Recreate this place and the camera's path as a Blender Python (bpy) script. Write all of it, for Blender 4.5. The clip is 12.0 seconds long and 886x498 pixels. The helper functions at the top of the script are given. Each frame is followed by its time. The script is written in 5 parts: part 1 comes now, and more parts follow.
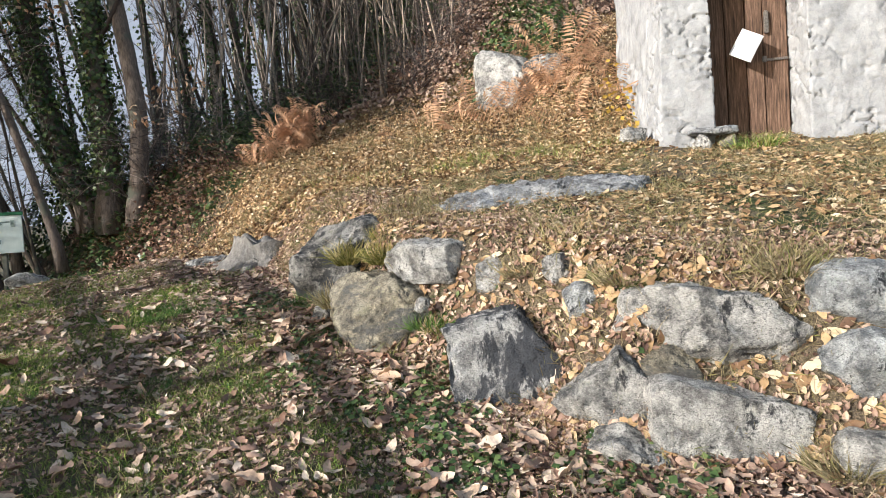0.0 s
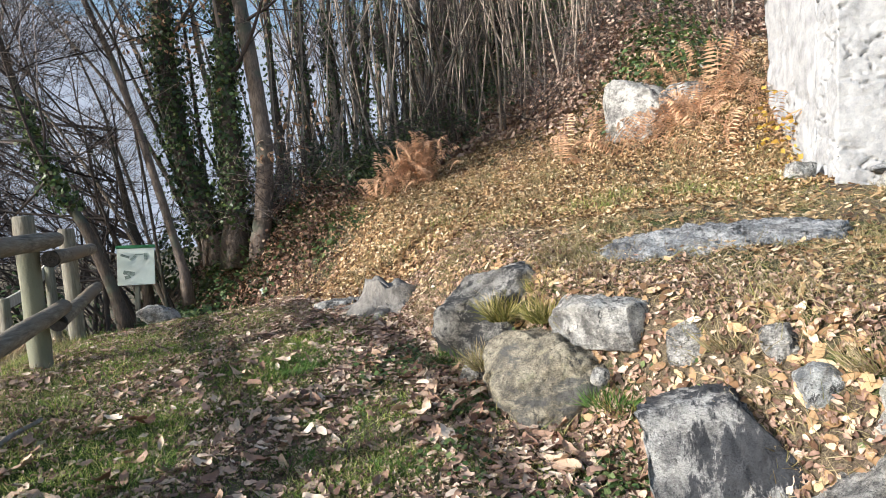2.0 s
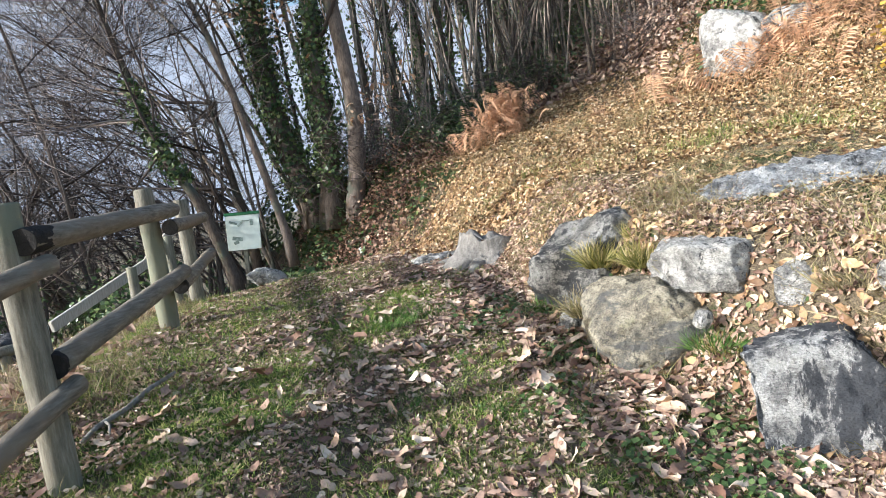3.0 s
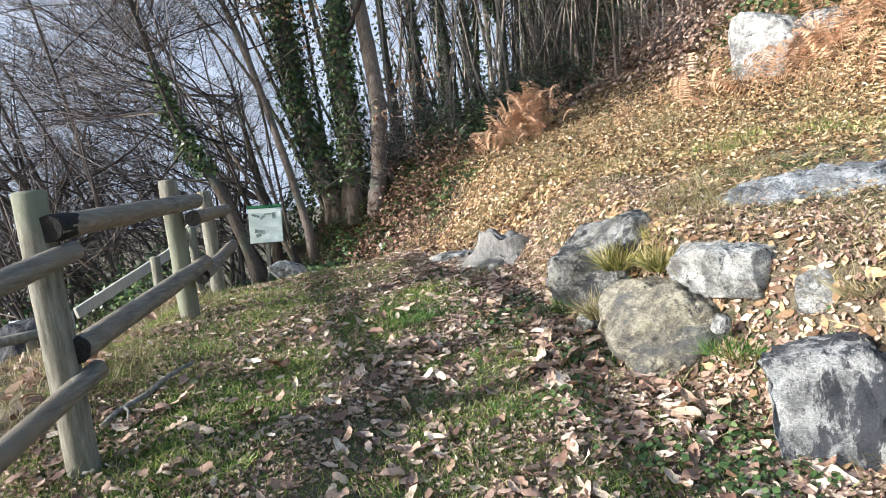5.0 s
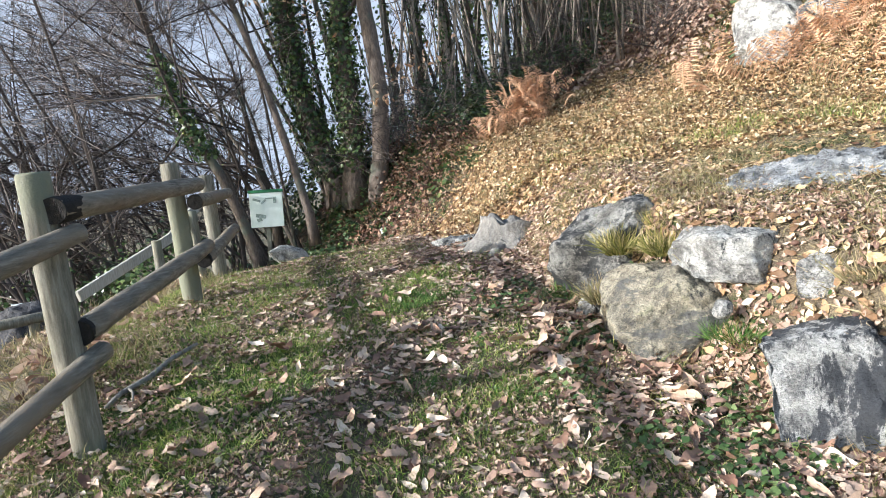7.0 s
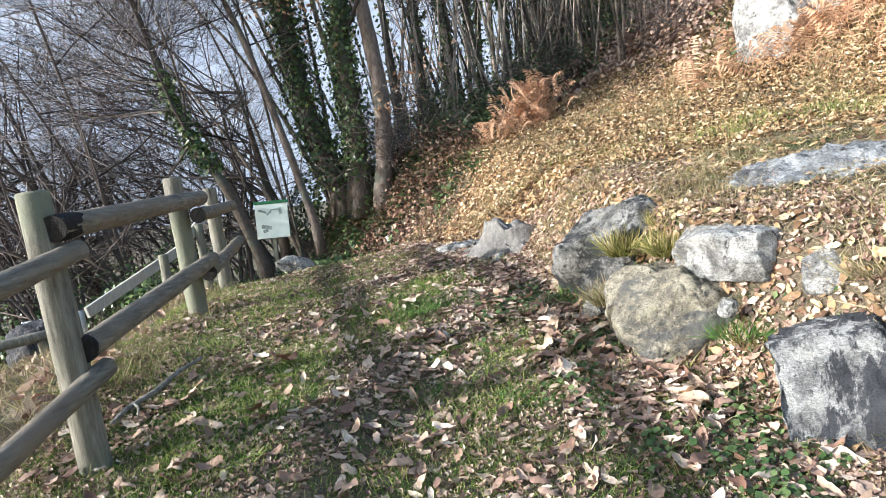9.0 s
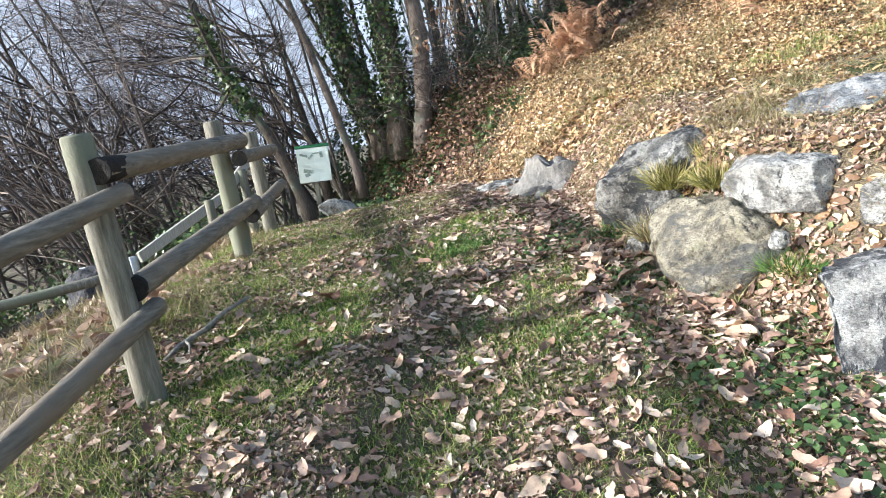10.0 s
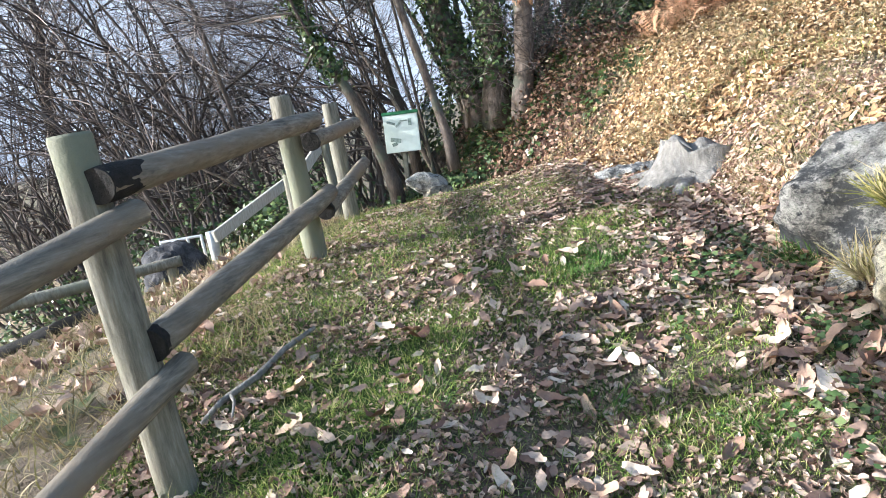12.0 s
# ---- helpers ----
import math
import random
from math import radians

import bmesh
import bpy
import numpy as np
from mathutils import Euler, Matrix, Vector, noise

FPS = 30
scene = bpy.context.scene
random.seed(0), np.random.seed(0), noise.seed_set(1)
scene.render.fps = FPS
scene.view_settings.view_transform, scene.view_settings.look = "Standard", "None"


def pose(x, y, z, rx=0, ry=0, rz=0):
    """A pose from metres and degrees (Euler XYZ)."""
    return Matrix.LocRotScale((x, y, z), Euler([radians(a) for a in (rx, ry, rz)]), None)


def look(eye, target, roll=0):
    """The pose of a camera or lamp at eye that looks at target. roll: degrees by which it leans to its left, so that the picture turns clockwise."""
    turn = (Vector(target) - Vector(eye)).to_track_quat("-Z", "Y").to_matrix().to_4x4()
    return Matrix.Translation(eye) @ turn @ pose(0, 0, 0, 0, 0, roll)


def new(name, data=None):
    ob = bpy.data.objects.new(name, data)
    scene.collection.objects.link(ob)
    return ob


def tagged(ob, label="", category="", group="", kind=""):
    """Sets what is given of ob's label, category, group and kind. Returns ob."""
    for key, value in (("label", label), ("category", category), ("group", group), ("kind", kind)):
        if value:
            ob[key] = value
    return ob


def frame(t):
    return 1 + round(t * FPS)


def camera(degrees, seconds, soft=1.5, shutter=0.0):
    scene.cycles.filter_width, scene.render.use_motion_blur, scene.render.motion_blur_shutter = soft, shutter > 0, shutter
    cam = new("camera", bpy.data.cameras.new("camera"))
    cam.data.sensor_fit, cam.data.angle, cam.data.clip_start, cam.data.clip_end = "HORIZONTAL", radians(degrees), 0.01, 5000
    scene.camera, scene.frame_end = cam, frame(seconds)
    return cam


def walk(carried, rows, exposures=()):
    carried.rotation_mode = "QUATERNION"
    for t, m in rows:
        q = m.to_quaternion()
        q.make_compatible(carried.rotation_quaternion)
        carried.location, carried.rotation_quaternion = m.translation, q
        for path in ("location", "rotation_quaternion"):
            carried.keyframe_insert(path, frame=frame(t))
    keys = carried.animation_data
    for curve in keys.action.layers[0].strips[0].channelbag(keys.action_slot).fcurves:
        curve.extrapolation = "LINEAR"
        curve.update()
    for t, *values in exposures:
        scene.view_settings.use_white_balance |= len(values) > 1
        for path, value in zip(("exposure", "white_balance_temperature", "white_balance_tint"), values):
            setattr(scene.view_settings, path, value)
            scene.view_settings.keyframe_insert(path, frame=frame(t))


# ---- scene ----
cam = camera(67.2, 12.0, 0.6)
PATH = [
    (0, (0.625, -0.718, 1.466), (1.157, 1.2, 1.263), -5.6),
    (0.5, (0.569, -0.379, 1.475), (1.034, 1.559, 1.312), -4.6),
    (1, (0.498, -0.202, 1.56), (0.999, 1.728, 1.401), -5.0),
    (1.5, (0.407, -0.132, 1.59), (0.824, 1.821, 1.478), -6.7),
    (2, (0.378, -0.116, 1.595), (0.634, 1.866, 1.509), -5.1),
    (2.5, (0.356, -0.138, 1.591), (0.488, 1.855, 1.48), -5.7),
    (3, (0.367, -0.16, 1.58), (0.332, 1.831, 1.392), -8.5),
    (5, (0.383, -0.166, 1.576), (0.285, 1.823, 1.391), -7.1),
    (5.5, (0.386, -0.164, 1.573), (0.296, 1.825, 1.382), -7.3),
    (6, (0.386, -0.167, 1.575), (0.291, 1.822, 1.386), -7.7),
    (6.5, (0.38, -0.177, 1.571), (0.286, 1.81, 1.362), -7.5),
    (7, (0.369, -0.176, 1.568), (0.266, 1.808, 1.341), -6.9),
    (9, (0.405, -0.163, 1.567), (0.279, 1.822, 1.36), -8.6),
    (9.5, (0.428, -0.159, 1.56), (0.309, 1.823, 1.321), -9.6),
    (10, (0.411, -0.134, 1.529), (0.134, 1.815, 1.176), -10.2),
    (10.5, (0.305, 0.107, 1.54), (0.022, 2.059, 1.206), -8.7),
    (11, (0.196, 0.336, 1.607), (0.004, 2.286, 1.206), -7.2),
    (11.5, (0.181, 0.628, 1.628), (-0.135, 2.557, 1.205), -9.6),
    (12, (0.154, 0.845, 1.672), (-0.388, 2.722, 1.244), -10.2),
]
EXPOSURE = [(0, 0.5, 6250, 9), (2, 0.68, 6150, 9), (3, 0.95, 5900, 8), (9.0, 1.1, 5850, 7), (12, 1.40, 5750, 7)]
walk(cam, [(t, look(eye, target, roll)) for t, eye, target, roll in PATH], EXPOSURE)

# ---- world, sun, exposure ----
SUN_DIR = Vector((-0.88, -0.32, 0.37)).normalized()
world = bpy.data.worlds.new("world")
scene.world = world
world.use_nodes = True
wn = world.node_tree
sky = wn.nodes.new("ShaderNodeTexSky")
sky.sky_type = "NISHITA"
sky.sun_disc = False
sky.sun_elevation = math.asin(SUN_DIR.z)
sky.sun_rotation = math.atan2(SUN_DIR.x, SUN_DIR.y)
sky.air_density = 1.2
sky.dust_density = 2.6
bg = wn.nodes["Background"]
bg.inputs["Strength"].default_value = 0.14
wn.links.new(sky.outputs[0], bg.inputs["Color"])
sun = new("sun", bpy.data.lights.new("sun", "SUN"))
sun.data.energy = 4.9
sun.data.angle = radians(0.6)
sun.data.color = (1.0, 0.95, 0.90)
sun.matrix_world = look(SUN_DIR * 60, (0, 0, 0))

# ---- materials ----


def rgb(c):
    return (c[0], c[1], c[2], 1.0)


def material(name, build, rough=0.8, metallic=0.0, bump=0.0, bump_scale=40.0, spec=0.3, distance=0.01, coarse=0.0):
    """build(nodes tree helper) returns the colour socket. coarse: metres of broader relief under the fine bump."""
    m = bpy.data.materials.new(name)
    m.use_nodes = True
    t = m.node_tree
    b = t.nodes["Principled BSDF"]
    b.inputs["Roughness"].default_value = rough
    b.inputs["Metallic"].default_value = metallic
    b.inputs["Specular IOR Level"].default_value = spec
    t.links.new(build(t), b.inputs["Base Color"])
    if bump:
        n = noise_node(t, bump_scale, 8, 0.65)
        k = t.nodes.new("ShaderNodeBump")
        k.inputs["Strength"].default_value = bump
        k.inputs["Distance"].default_value = distance
        t.links.new(n, k.inputs["Height"])
        t.links.new(k.outputs[0], b.inputs["Normal"])
        if coarse:
            broad = t.nodes.new("ShaderNodeBump")
            broad.inputs["Strength"].default_value = 1.0
            broad.inputs["Distance"].default_value = coarse
            t.links.new(noise_node(t, bump_scale / 4, 10, 0.75, (1, 1, 1), 0.6), broad.inputs["Height"])
            t.links.new(broad.outputs[0], k.inputs["Normal"])
    return m


def coords(t, stretch=(1, 1, 1), local=True):
    c = t.nodes.new("ShaderNodeTexCoord")
    mp = t.nodes.new("ShaderNodeMapping")
    mp.inputs["Scale"].default_value = stretch
    t.links.new(c.outputs["Object"], mp.inputs["Vector"])
    return mp.outputs[0]


def noise_node(t, scale, detail=6, rough=0.6, stretch=(1, 1, 1), distort=0.0):
    n = t.nodes.new("ShaderNodeTexNoise")
    n.inputs["Scale"].default_value = scale
    n.inputs["Detail"].default_value = detail
    n.inputs["Roughness"].default_value = rough
    n.inputs["Distortion"].default_value = distort
    t.links.new(coords(t, stretch), n.inputs["Vector"])
    return n.outputs["Fac"]


def ramp(t, fac, stops):
    r = t.nodes.new("ShaderNodeValToRGB")
    e = r.color_ramp.elements
    while len(e) < len(stops):
        e.new(0.5)
    for k, (p, c) in zip(e, stops):
        k.position, k.color = p, rgb(c)
    t.links.new(fac, r.inputs["Fac"])
    return r.outputs["Color"]


def mix(t, fac, a, b, mode="MIX"):
    m = t.nodes.new("ShaderNodeMix")
    m.data_type, m.blend_type = "RGBA", mode
    for socket, v in ((m.inputs["Factor"], fac), (m.inputs["A"], a), (m.inputs["B"], b)):
        if isinstance(v, bpy.types.NodeSocket):
            t.links.new(v, socket)
        elif isinstance(v, (int, float)):
            socket.default_value = v
        else:
            socket.default_value = rgb(v)
    return m.outputs["Result"]


def step(t, fac, lo, hi):
    m = t.nodes.new("ShaderNodeMapRange")
    m.interpolation_type = "SMOOTHSTEP"
    m.inputs["From Min"].default_value, m.inputs["From Max"].default_value = lo, hi
    t.links.new(fac, m.inputs["Value"])
    return m.outputs["Result"]


def per_object(t):
    return t.nodes.new("ShaderNodeObjectInfo").outputs["Random"]


def per_island(t):
    return t.nodes.new("ShaderNodeNewGeometry").outputs["Random Per Island"]


def ground_colour(t):
    soil = ramp(t, noise_node(t, 14.0, 10, 0.8), [(0.30, (0.035, 0.026, 0.02)), (0.5, (0.12, 0.092, 0.066)), (0.72, (0.27, 0.215, 0.165))])
    straw = ramp(t, noise_node(t, 46.0, 6, 0.8, (1, 1, 1), 2.5), [(0.34, (0.04, 0.032, 0.022)), (0.5, (0.16, 0.13, 0.085)), (0.66, (0.34, 0.28, 0.19))])
    moss = ramp(t, noise_node(t, 40.0, 6, 0.8), [(0.3, (0.015, 0.026, 0.008)), (0.7, (0.075, 0.105, 0.028))])
    a = mix(t, step(t, noise_node(t, 1.3, 6, 0.7), 0.40, 0.60), soil, straw)
    a = mix(t, step(t, noise_node(t, 0.9, 7, 0.75), 0.50, 0.58), a, moss)
    chips = ramp(t, noise_node(t, 130.0, 4, 0.7), [(0.35, (0.35, 0.33, 0.32)), (0.5, (0.9, 0.9, 0.9)), (0.68, (1.6, 1.5, 1.4))])
    return mix(t, 0.8, a, chips, "MULTIPLY")


def rock_colour(light, dark, tint):
    def build(t):
        base = ramp(t, noise_node(t, 6.0, 12, 0.8), [(0.40, dark), (0.48, [v * 0.6 for v in light]), (0.55, light)])
        grain = ramp(t, noise_node(t, 85.0, 5, 0.85, (1, 1, 2.5)), [(0.38, (0.35, 0.35, 0.36)), (0.48, (1.0, 1.0, 1.0)), (0.62, (1.25, 1.25, 1.23))])
        c = mix(t, 0.9, base, grain, "MULTIPLY")
        lichen = step(t, noise_node(t, 9.0, 10, 0.8), 0.57, 0.60)
        c = mix(t, lichen, c, tint)
        spots = step(t, noise_node(t, 34.0, 6, 0.75), 0.60, 0.63)
        c = mix(t, spots, c, [v * 0.22 for v in light])
        black = step(t, noise_node(t, 2.9, 11, 0.8, (1.5, 1.5, 0.8)), 0.55, 0.62)
        return mix(t, black, c, (0.035, 0.037, 0.041))
    return build


def tan_crust(t):
    c = rock_colour((0.40, 0.36, 0.275), (0.12, 0.11, 0.095), (0.35, 0.325, 0.225))(t)
    crust = step(t, noise_node(t, 2.0, 9, 0.72, (0.8, 0.8, 2.4)), 0.50, 0.58)
    return mix(t, crust, c, mix(t, noise_node(t, 60.0, 5, 0.8), (0.05, 0.05, 0.05), (0.20, 0.195, 0.18)))


M_GROUND = material("leafy_soil", ground_colour, 0.95, bump=1.0, bump_scale=55, distance=0.025)
M_ROCK = material("grey_gneiss", rock_colour((0.50, 0.49, 0.465), (0.08, 0.08, 0.08), (0.38, 0.38, 0.33)), 0.9, bump=1.0, bump_scale=46, distance=0.024, coarse=0.035)
M_ROCK_PALE = material("pale_gneiss", rock_colour((0.57, 0.56, 0.53), (0.15, 0.145, 0.14), (0.44, 0.435, 0.40)), 0.9, bump=1.0, bump_scale=46, distance=0.024, coarse=0.035)
M_ROCK_TAN = material("tan_gneiss", tan_crust, 0.9, bump=1.0, bump_scale=46, distance=0.024, coarse=0.035)
M_ROCK_BLUE = material("blue_grey_gneiss", rock_colour((0.48, 0.50, 0.505), (0.13, 0.14, 0.15), (0.36, 0.39, 0.37)), 0.85, bump=1.0, bump_scale=46, distance=0.024, coarse=0.035)


def streaked(t):
    c = rock_colour((0.48, 0.48, 0.47), (0.13, 0.13, 0.13), (0.38, 0.38, 0.36))(t)
    dark = step(t, noise_node(t, 2.4, 9, 0.74, (1.9, 1.9, 0.6)), 0.46, 0.52)
    return mix(t, dark, c, mix(t, noise_node(t, 70.0, 5, 0.8), (0.015, 0.017, 0.022), (0.095, 0.10, 0.11)))


M_ROCK_STREAK = material("streaked_gneiss", streaked, 0.9, bump=1.0, bump_scale=46, distance=0.024, coarse=0.035)
M_ROCK_SLAB = material("slab_gneiss", rock_colour((0.42, 0.43, 0.44), (0.14, 0.14, 0.145), (0.40, 0.41, 0.41)), 0.85, bump=1.0, bump_scale=46, distance=0.024, coarse=0.035)
def mossy(t):
    c = rock_colour((0.40, 0.39, 0.365), (0.07, 0.07, 0.07), (0.28, 0.29, 0.23))(t)
    dark = step(t, noise_node(t, 2.6, 8, 0.74, (1.2, 1.2, 1.6)), 0.45, 0.53)
    return mix(t, dark, c, (0.05, 0.052, 0.055))


M_ROCK_MOSSY = material("mossy_gneiss", mossy, 0.9, bump=1.0, bump_scale=46, distance=0.024, coarse=0.035)
M_ROCK_DARK = material("dark_gneiss", rock_colour((0.10, 0.10, 0.11), (0.03, 0.03, 0.034), (0.11, 0.11, 0.115)), 0.9, bump=1.0, bump_scale=46, distance=0.024, coarse=0.035)


def post_wood(t):
    c = ramp(t, noise_node(t, 7.0, 8, 0.7, (6, 6, 0.7)), [(0.3, (0.07, 0.064, 0.05)), (0.52, (0.185, 0.172, 0.138)), (0.75, (0.32, 0.305, 0.26))])
    return mix(t, step(t, noise_node(t, 2.0, 5, 0.6), 0.45, 0.65), c, (0.17, 0.175, 0.125))


def rail_wood(t):
    c = ramp(t, noise_node(t, 7.0, 8, 0.7, (6, 0.7, 6)), [(0.3, (0.065, 0.056, 0.045)), (0.52, (0.18, 0.158, 0.125)), (0.75, (0.33, 0.30, 0.25))])
    return mix(t, step(t, noise_node(t, 2.0, 5, 0.6), 0.45, 0.65), c, (0.19, 0.155, 0.115))


def burnt_wood(t):
    return ramp(t, noise_node(t, 16.0, 8, 0.8), [(0.3, (0.006, 0.006, 0.006)), (0.62, (0.025, 0.022, 0.02)), (0.8, (0.09, 0.07, 0.05))])


M_POST = material("weathered_round_wood", post_wood, 0.85, bump=0.7, bump_scale=45, distance=0.008)
M_RAIL = material("weathered_rail_wood", rail_wood, 0.85, bump=0.7, bump_scale=45, distance=0.008)
M_BURNT = material("charred_wood", burnt_wood, 0.9, bump=0.9, bump_scale=30, distance=0.02)
M_PLANK = material("grey_sawn_wood", lambda t: ramp(t, noise_node(t, 9.0, 6, 0.7, (8, 8, 1)), [(0.3, (0.26, 0.25, 0.22)), (0.7, (0.48, 0.47, 0.43))]), 0.85, bump=0.3)


def plaster(t):
    c = ramp(t, noise_node(t, 4.0, 9, 0.7), [(0.3, (0.20, 0.205, 0.21)), (0.5, (0.35, 0.357, 0.365)), (0.7, (0.46, 0.47, 0.48))])
    return mix(t, step(t, noise_node(t, 1.6, 6, 0.7), 0.60, 0.70), c, (0.34, 0.345, 0.335))


M_PLASTER = material("lime_washed_rubble", plaster, 0.95, bump=0.8, bump_scale=34, distance=0.014)


def door_wood(t):
    c = ramp(t, noise_node(t, 6.0, 8, 0.7, (9, 9, 0.6)), [(0.3, (0.022, 0.015, 0.011)), (0.50, (0.11, 0.066, 0.044)), (0.72, (0.26, 0.17, 0.12))])
    hue = t.nodes.new("ShaderNodeHueSaturation")
    val = t.nodes.new("ShaderNodeMapRange")
    val.inputs["To Min"].default_value, val.inputs["To Max"].default_value = 0.7, 1.35
    t.links.new(per_object(t), val.inputs["Value"])
    t.links.new(val.outputs["Result"], hue.inputs["Value"])
    t.links.new(c, hue.inputs["Color"])
    return hue.outputs["Color"]


M_DOOR = material("old_door_boards", door_wood, 0.8, bump=0.5, bump_scale=24, distance=0.008)
M_IRON = material("rusty_iron", lambda t: ramp(t, noise_node(t, 60, 5, 0.7), [(0.3, (0.10, 0.09, 0.08)), (0.7, (0.32, 0.29, 0.26))]), 0.55, 0.6)
M_PAPER = material("white_sheet", lambda t: ramp(t, noise_node(t, 12, 4, 0.6), [(0.3, (0.74, 0.75, 0.76)), (0.7, (0.84, 0.85, 0.86))]), 0.6)
M_BOARD = material("pale_sign_board", lambda t: ramp(t, noise_node(t, 5, 5, 0.6), [(0.3, (0.58, 0.66, 0.60)), (0.7, (0.74, 0.80, 0.74))]), 0.45)
M_GREEN = material("green_print", lambda t: ramp(t, noise_node(t, 20, 4, 0.6), [(0.3, (0.02, 0.12, 0.05)), (0.7, (0.05, 0.22, 0.09))]), 0.5)
M_INK = material("faded_print", lambda t: ramp(t, noise_node(t, 30, 4, 0.6), [(0.3, (0.10, 0.14, 0.12)), (0.7, (0.35, 0.42, 0.37))]), 0.6)
M_GALV = material("galvanised_steel", lambda t: ramp(t, noise_node(t, 14, 5, 0.6), [(0.3, (0.38, 0.40, 0.42)), (0.7, (0.58, 0.60, 0.62))]), 0.5, 0.4)

# ---- helpers for things ----


def mesh_of(name, bm, mat, smooth=False):
    me = bpy.data.meshes.new(name)
    bm.to_mesh(me)
    bm.free()
    me.materials.append(mat)
    if smooth:
        me.polygons.foreach_set("use_smooth", [True] * len(me.polygons))
    return me


def part(name, bm, mat, parent=None, label="", smooth=False):
    ob = new(name, mesh_of(name, bm, mat, smooth))
    if parent:
        ob.parent = parent
    if label:
        ob["label"] = label
    return ob


def soup(name, verts, faces, mat, smooth=False):
    me = bpy.data.meshes.new(name)
    me.from_pydata(verts, [], faces)
    me.materials.append(mat)
    if smooth:
        me.polygons.foreach_set("use_smooth", [True] * len(me.polygons))
    return me


def add_box(bm, size, at=(0, 0, 0), m=None, bevel=0.0):
    r = bmesh.ops.create_cube(bm, size=1.0, matrix=(m or Matrix()) @ Matrix.Translation(at) @ Matrix.Diagonal((*size, 1)))
    if bevel:
        edges = {e for v in r["verts"] for e in v.link_edges}
        bmesh.ops.bevel(bm, geom=list(edges), offset=bevel, segments=2, affect="EDGES")


def smoothstep(x, a, b):
    k = np.clip((x - a) / (b - a), 0, 1)
    return k * k * (3 - 2 * k)


# ---- ground ----
BANK = [(7.0, -2.5), (4.2, -0.2), (3.3, 0.75), (2.78, 1.19), (2.45, 1.42), (2.11, 1.55), (1.9, 1.72), (1.79, 2.0), (1.65, 2.4), (1.48, 2.86), (1.23, 3.28),
        (1.08, 3.7), (0.94, 4.5), (0.75, 5.0), (0.5, 5.7), (0.15, 6.8), (-0.2, 8.0), (-0.5, 9.0), (-1.2, 9.7), (-2.2, 10.4), (-3.2, 11.2), (-7.0, 13.5), (-60.0, 40.0)]


def bank_distance(x, y):
    """Distance to the foot of the bank, positive on its upper side."""
    best = np.full(np.shape(x), 1e9)
    side = np.ones(np.shape(x))
    for (ax, ay), (bx, by) in zip(BANK, BANK[1:]):
        ux, uy = bx - ax, by - ay
        k = np.clip(((x - ax) * ux + (y - ay) * uy) / (ux * ux + uy * uy), 0, 1)
        dx, dy = x - ax - k * ux, y - ay - k * uy
        d = np.hypot(dx, dy)
        near = d < best
        best = np.where(near, d, best)
        side = np.where(near, np.sign(uy * dx - ux * dy), side)
    return best * side


def lumps(x, y):
    return (0.020 * np.sin(3.1 * x + 1.3 * y) * np.sin(2.3 * y - 0.9 * x + 1.0) + 0.012 * np.sin(7.3 * x - 2.1 * y + 2.0) * np.sin(6.1 * y + 1.7 * x)
            + 0.007 * np.sin(15.0 * x + 4.0 * y) * np.sin(13.0 * y - 5.0 * x + 0.6))


def edge_x(y):
    """The outer edge of the path, along the fence."""
    return np.interp(y, [-3, 2.5, 4.65, 6.4, 8.0, 10.0, 12.0], [-1.35, -1.62, -2.0, -2.45, -3.1, -3.6, -4.2])


def height(x, y):
    x, y = np.asarray(x, float), np.asarray(y, float)
    low = 0.43 + np.interp(y, [-40, -3, 5.0, 6.2, 7.5, 9.0, 10, 14, 60], [-3.5, -1.0, 0.37, 0.44, 0.43, 0.24, 0.05, -0.4, -9.0])
    low = low + 0.13 * np.clip(-x, 0, 2.2) * (1 - smoothstep(y, 3.2, 5.6))
    low = low - 0.14 * np.clip(-x - 0.5, 0, 2.5) * smoothstep(y, 5.5, 8.0)
    terrace = 1.15 + np.where(y < 3.3, 0.15, 0.10) * (y - 3.3)
    slope = 1.40 + 0.22 * (np.minimum(y, 40) - 7) + 0.19 * (np.clip(x, -6, 3.5) - 2) + (0.05 + 0.09 * smoothstep(y, 6.5, 9.0)) * np.clip(x - 3.5, 0, 40)
    slope = slope + 0.16 * np.clip(y - 10, 0, 40) * smoothstep(x, 1.0, 6.0)
    up = 0.5 * (terrace + slope + np.sqrt((terrace - slope) ** 2 + 0.03))
    up = np.where(y < 3.3, np.minimum(up, terrace + 0.05), up)
    up = up + 0.25 * np.clip(y - 7, 0, 3) * smoothstep(x, 4.2, 6.0)
    brow = -0.698 * (x + 1.2) + 0.716 * (y - 10.8)
    up = up - 0.55 * np.clip(brow - 0.5, 0, 520) * (1 - smoothstep(x, 4.0, 9.0))
    d = bank_distance(x, y)
    w = np.interp(y, [2.4, 3.2, 4.0, 5.5, 7.0, 10.0], [0.72, 0.5, 0.5, 0.8, 1.3, 1.6])
    k = np.clip(d / w, 0, 1)
    z = low + (np.maximum(up, low) - low) * k * k * (3 - 2 * k)
    out = np.clip(edge_x(y) - x, 0, None)
    fall = 0.245 * out + 0.35 * np.clip(out - 5.5, 0, 600)
    z = z - np.minimum(fall, 300) * (1 - smoothstep(d, 0.3, 4.0))
    far = np.hypot(x, y)
    return z + lumps(x, y) * (far < 40) * (1 - 0.6 * np.exp(-(np.abs(d) / 0.3) ** 2))


def ground_z(x, y):
    return float(height(x, y))


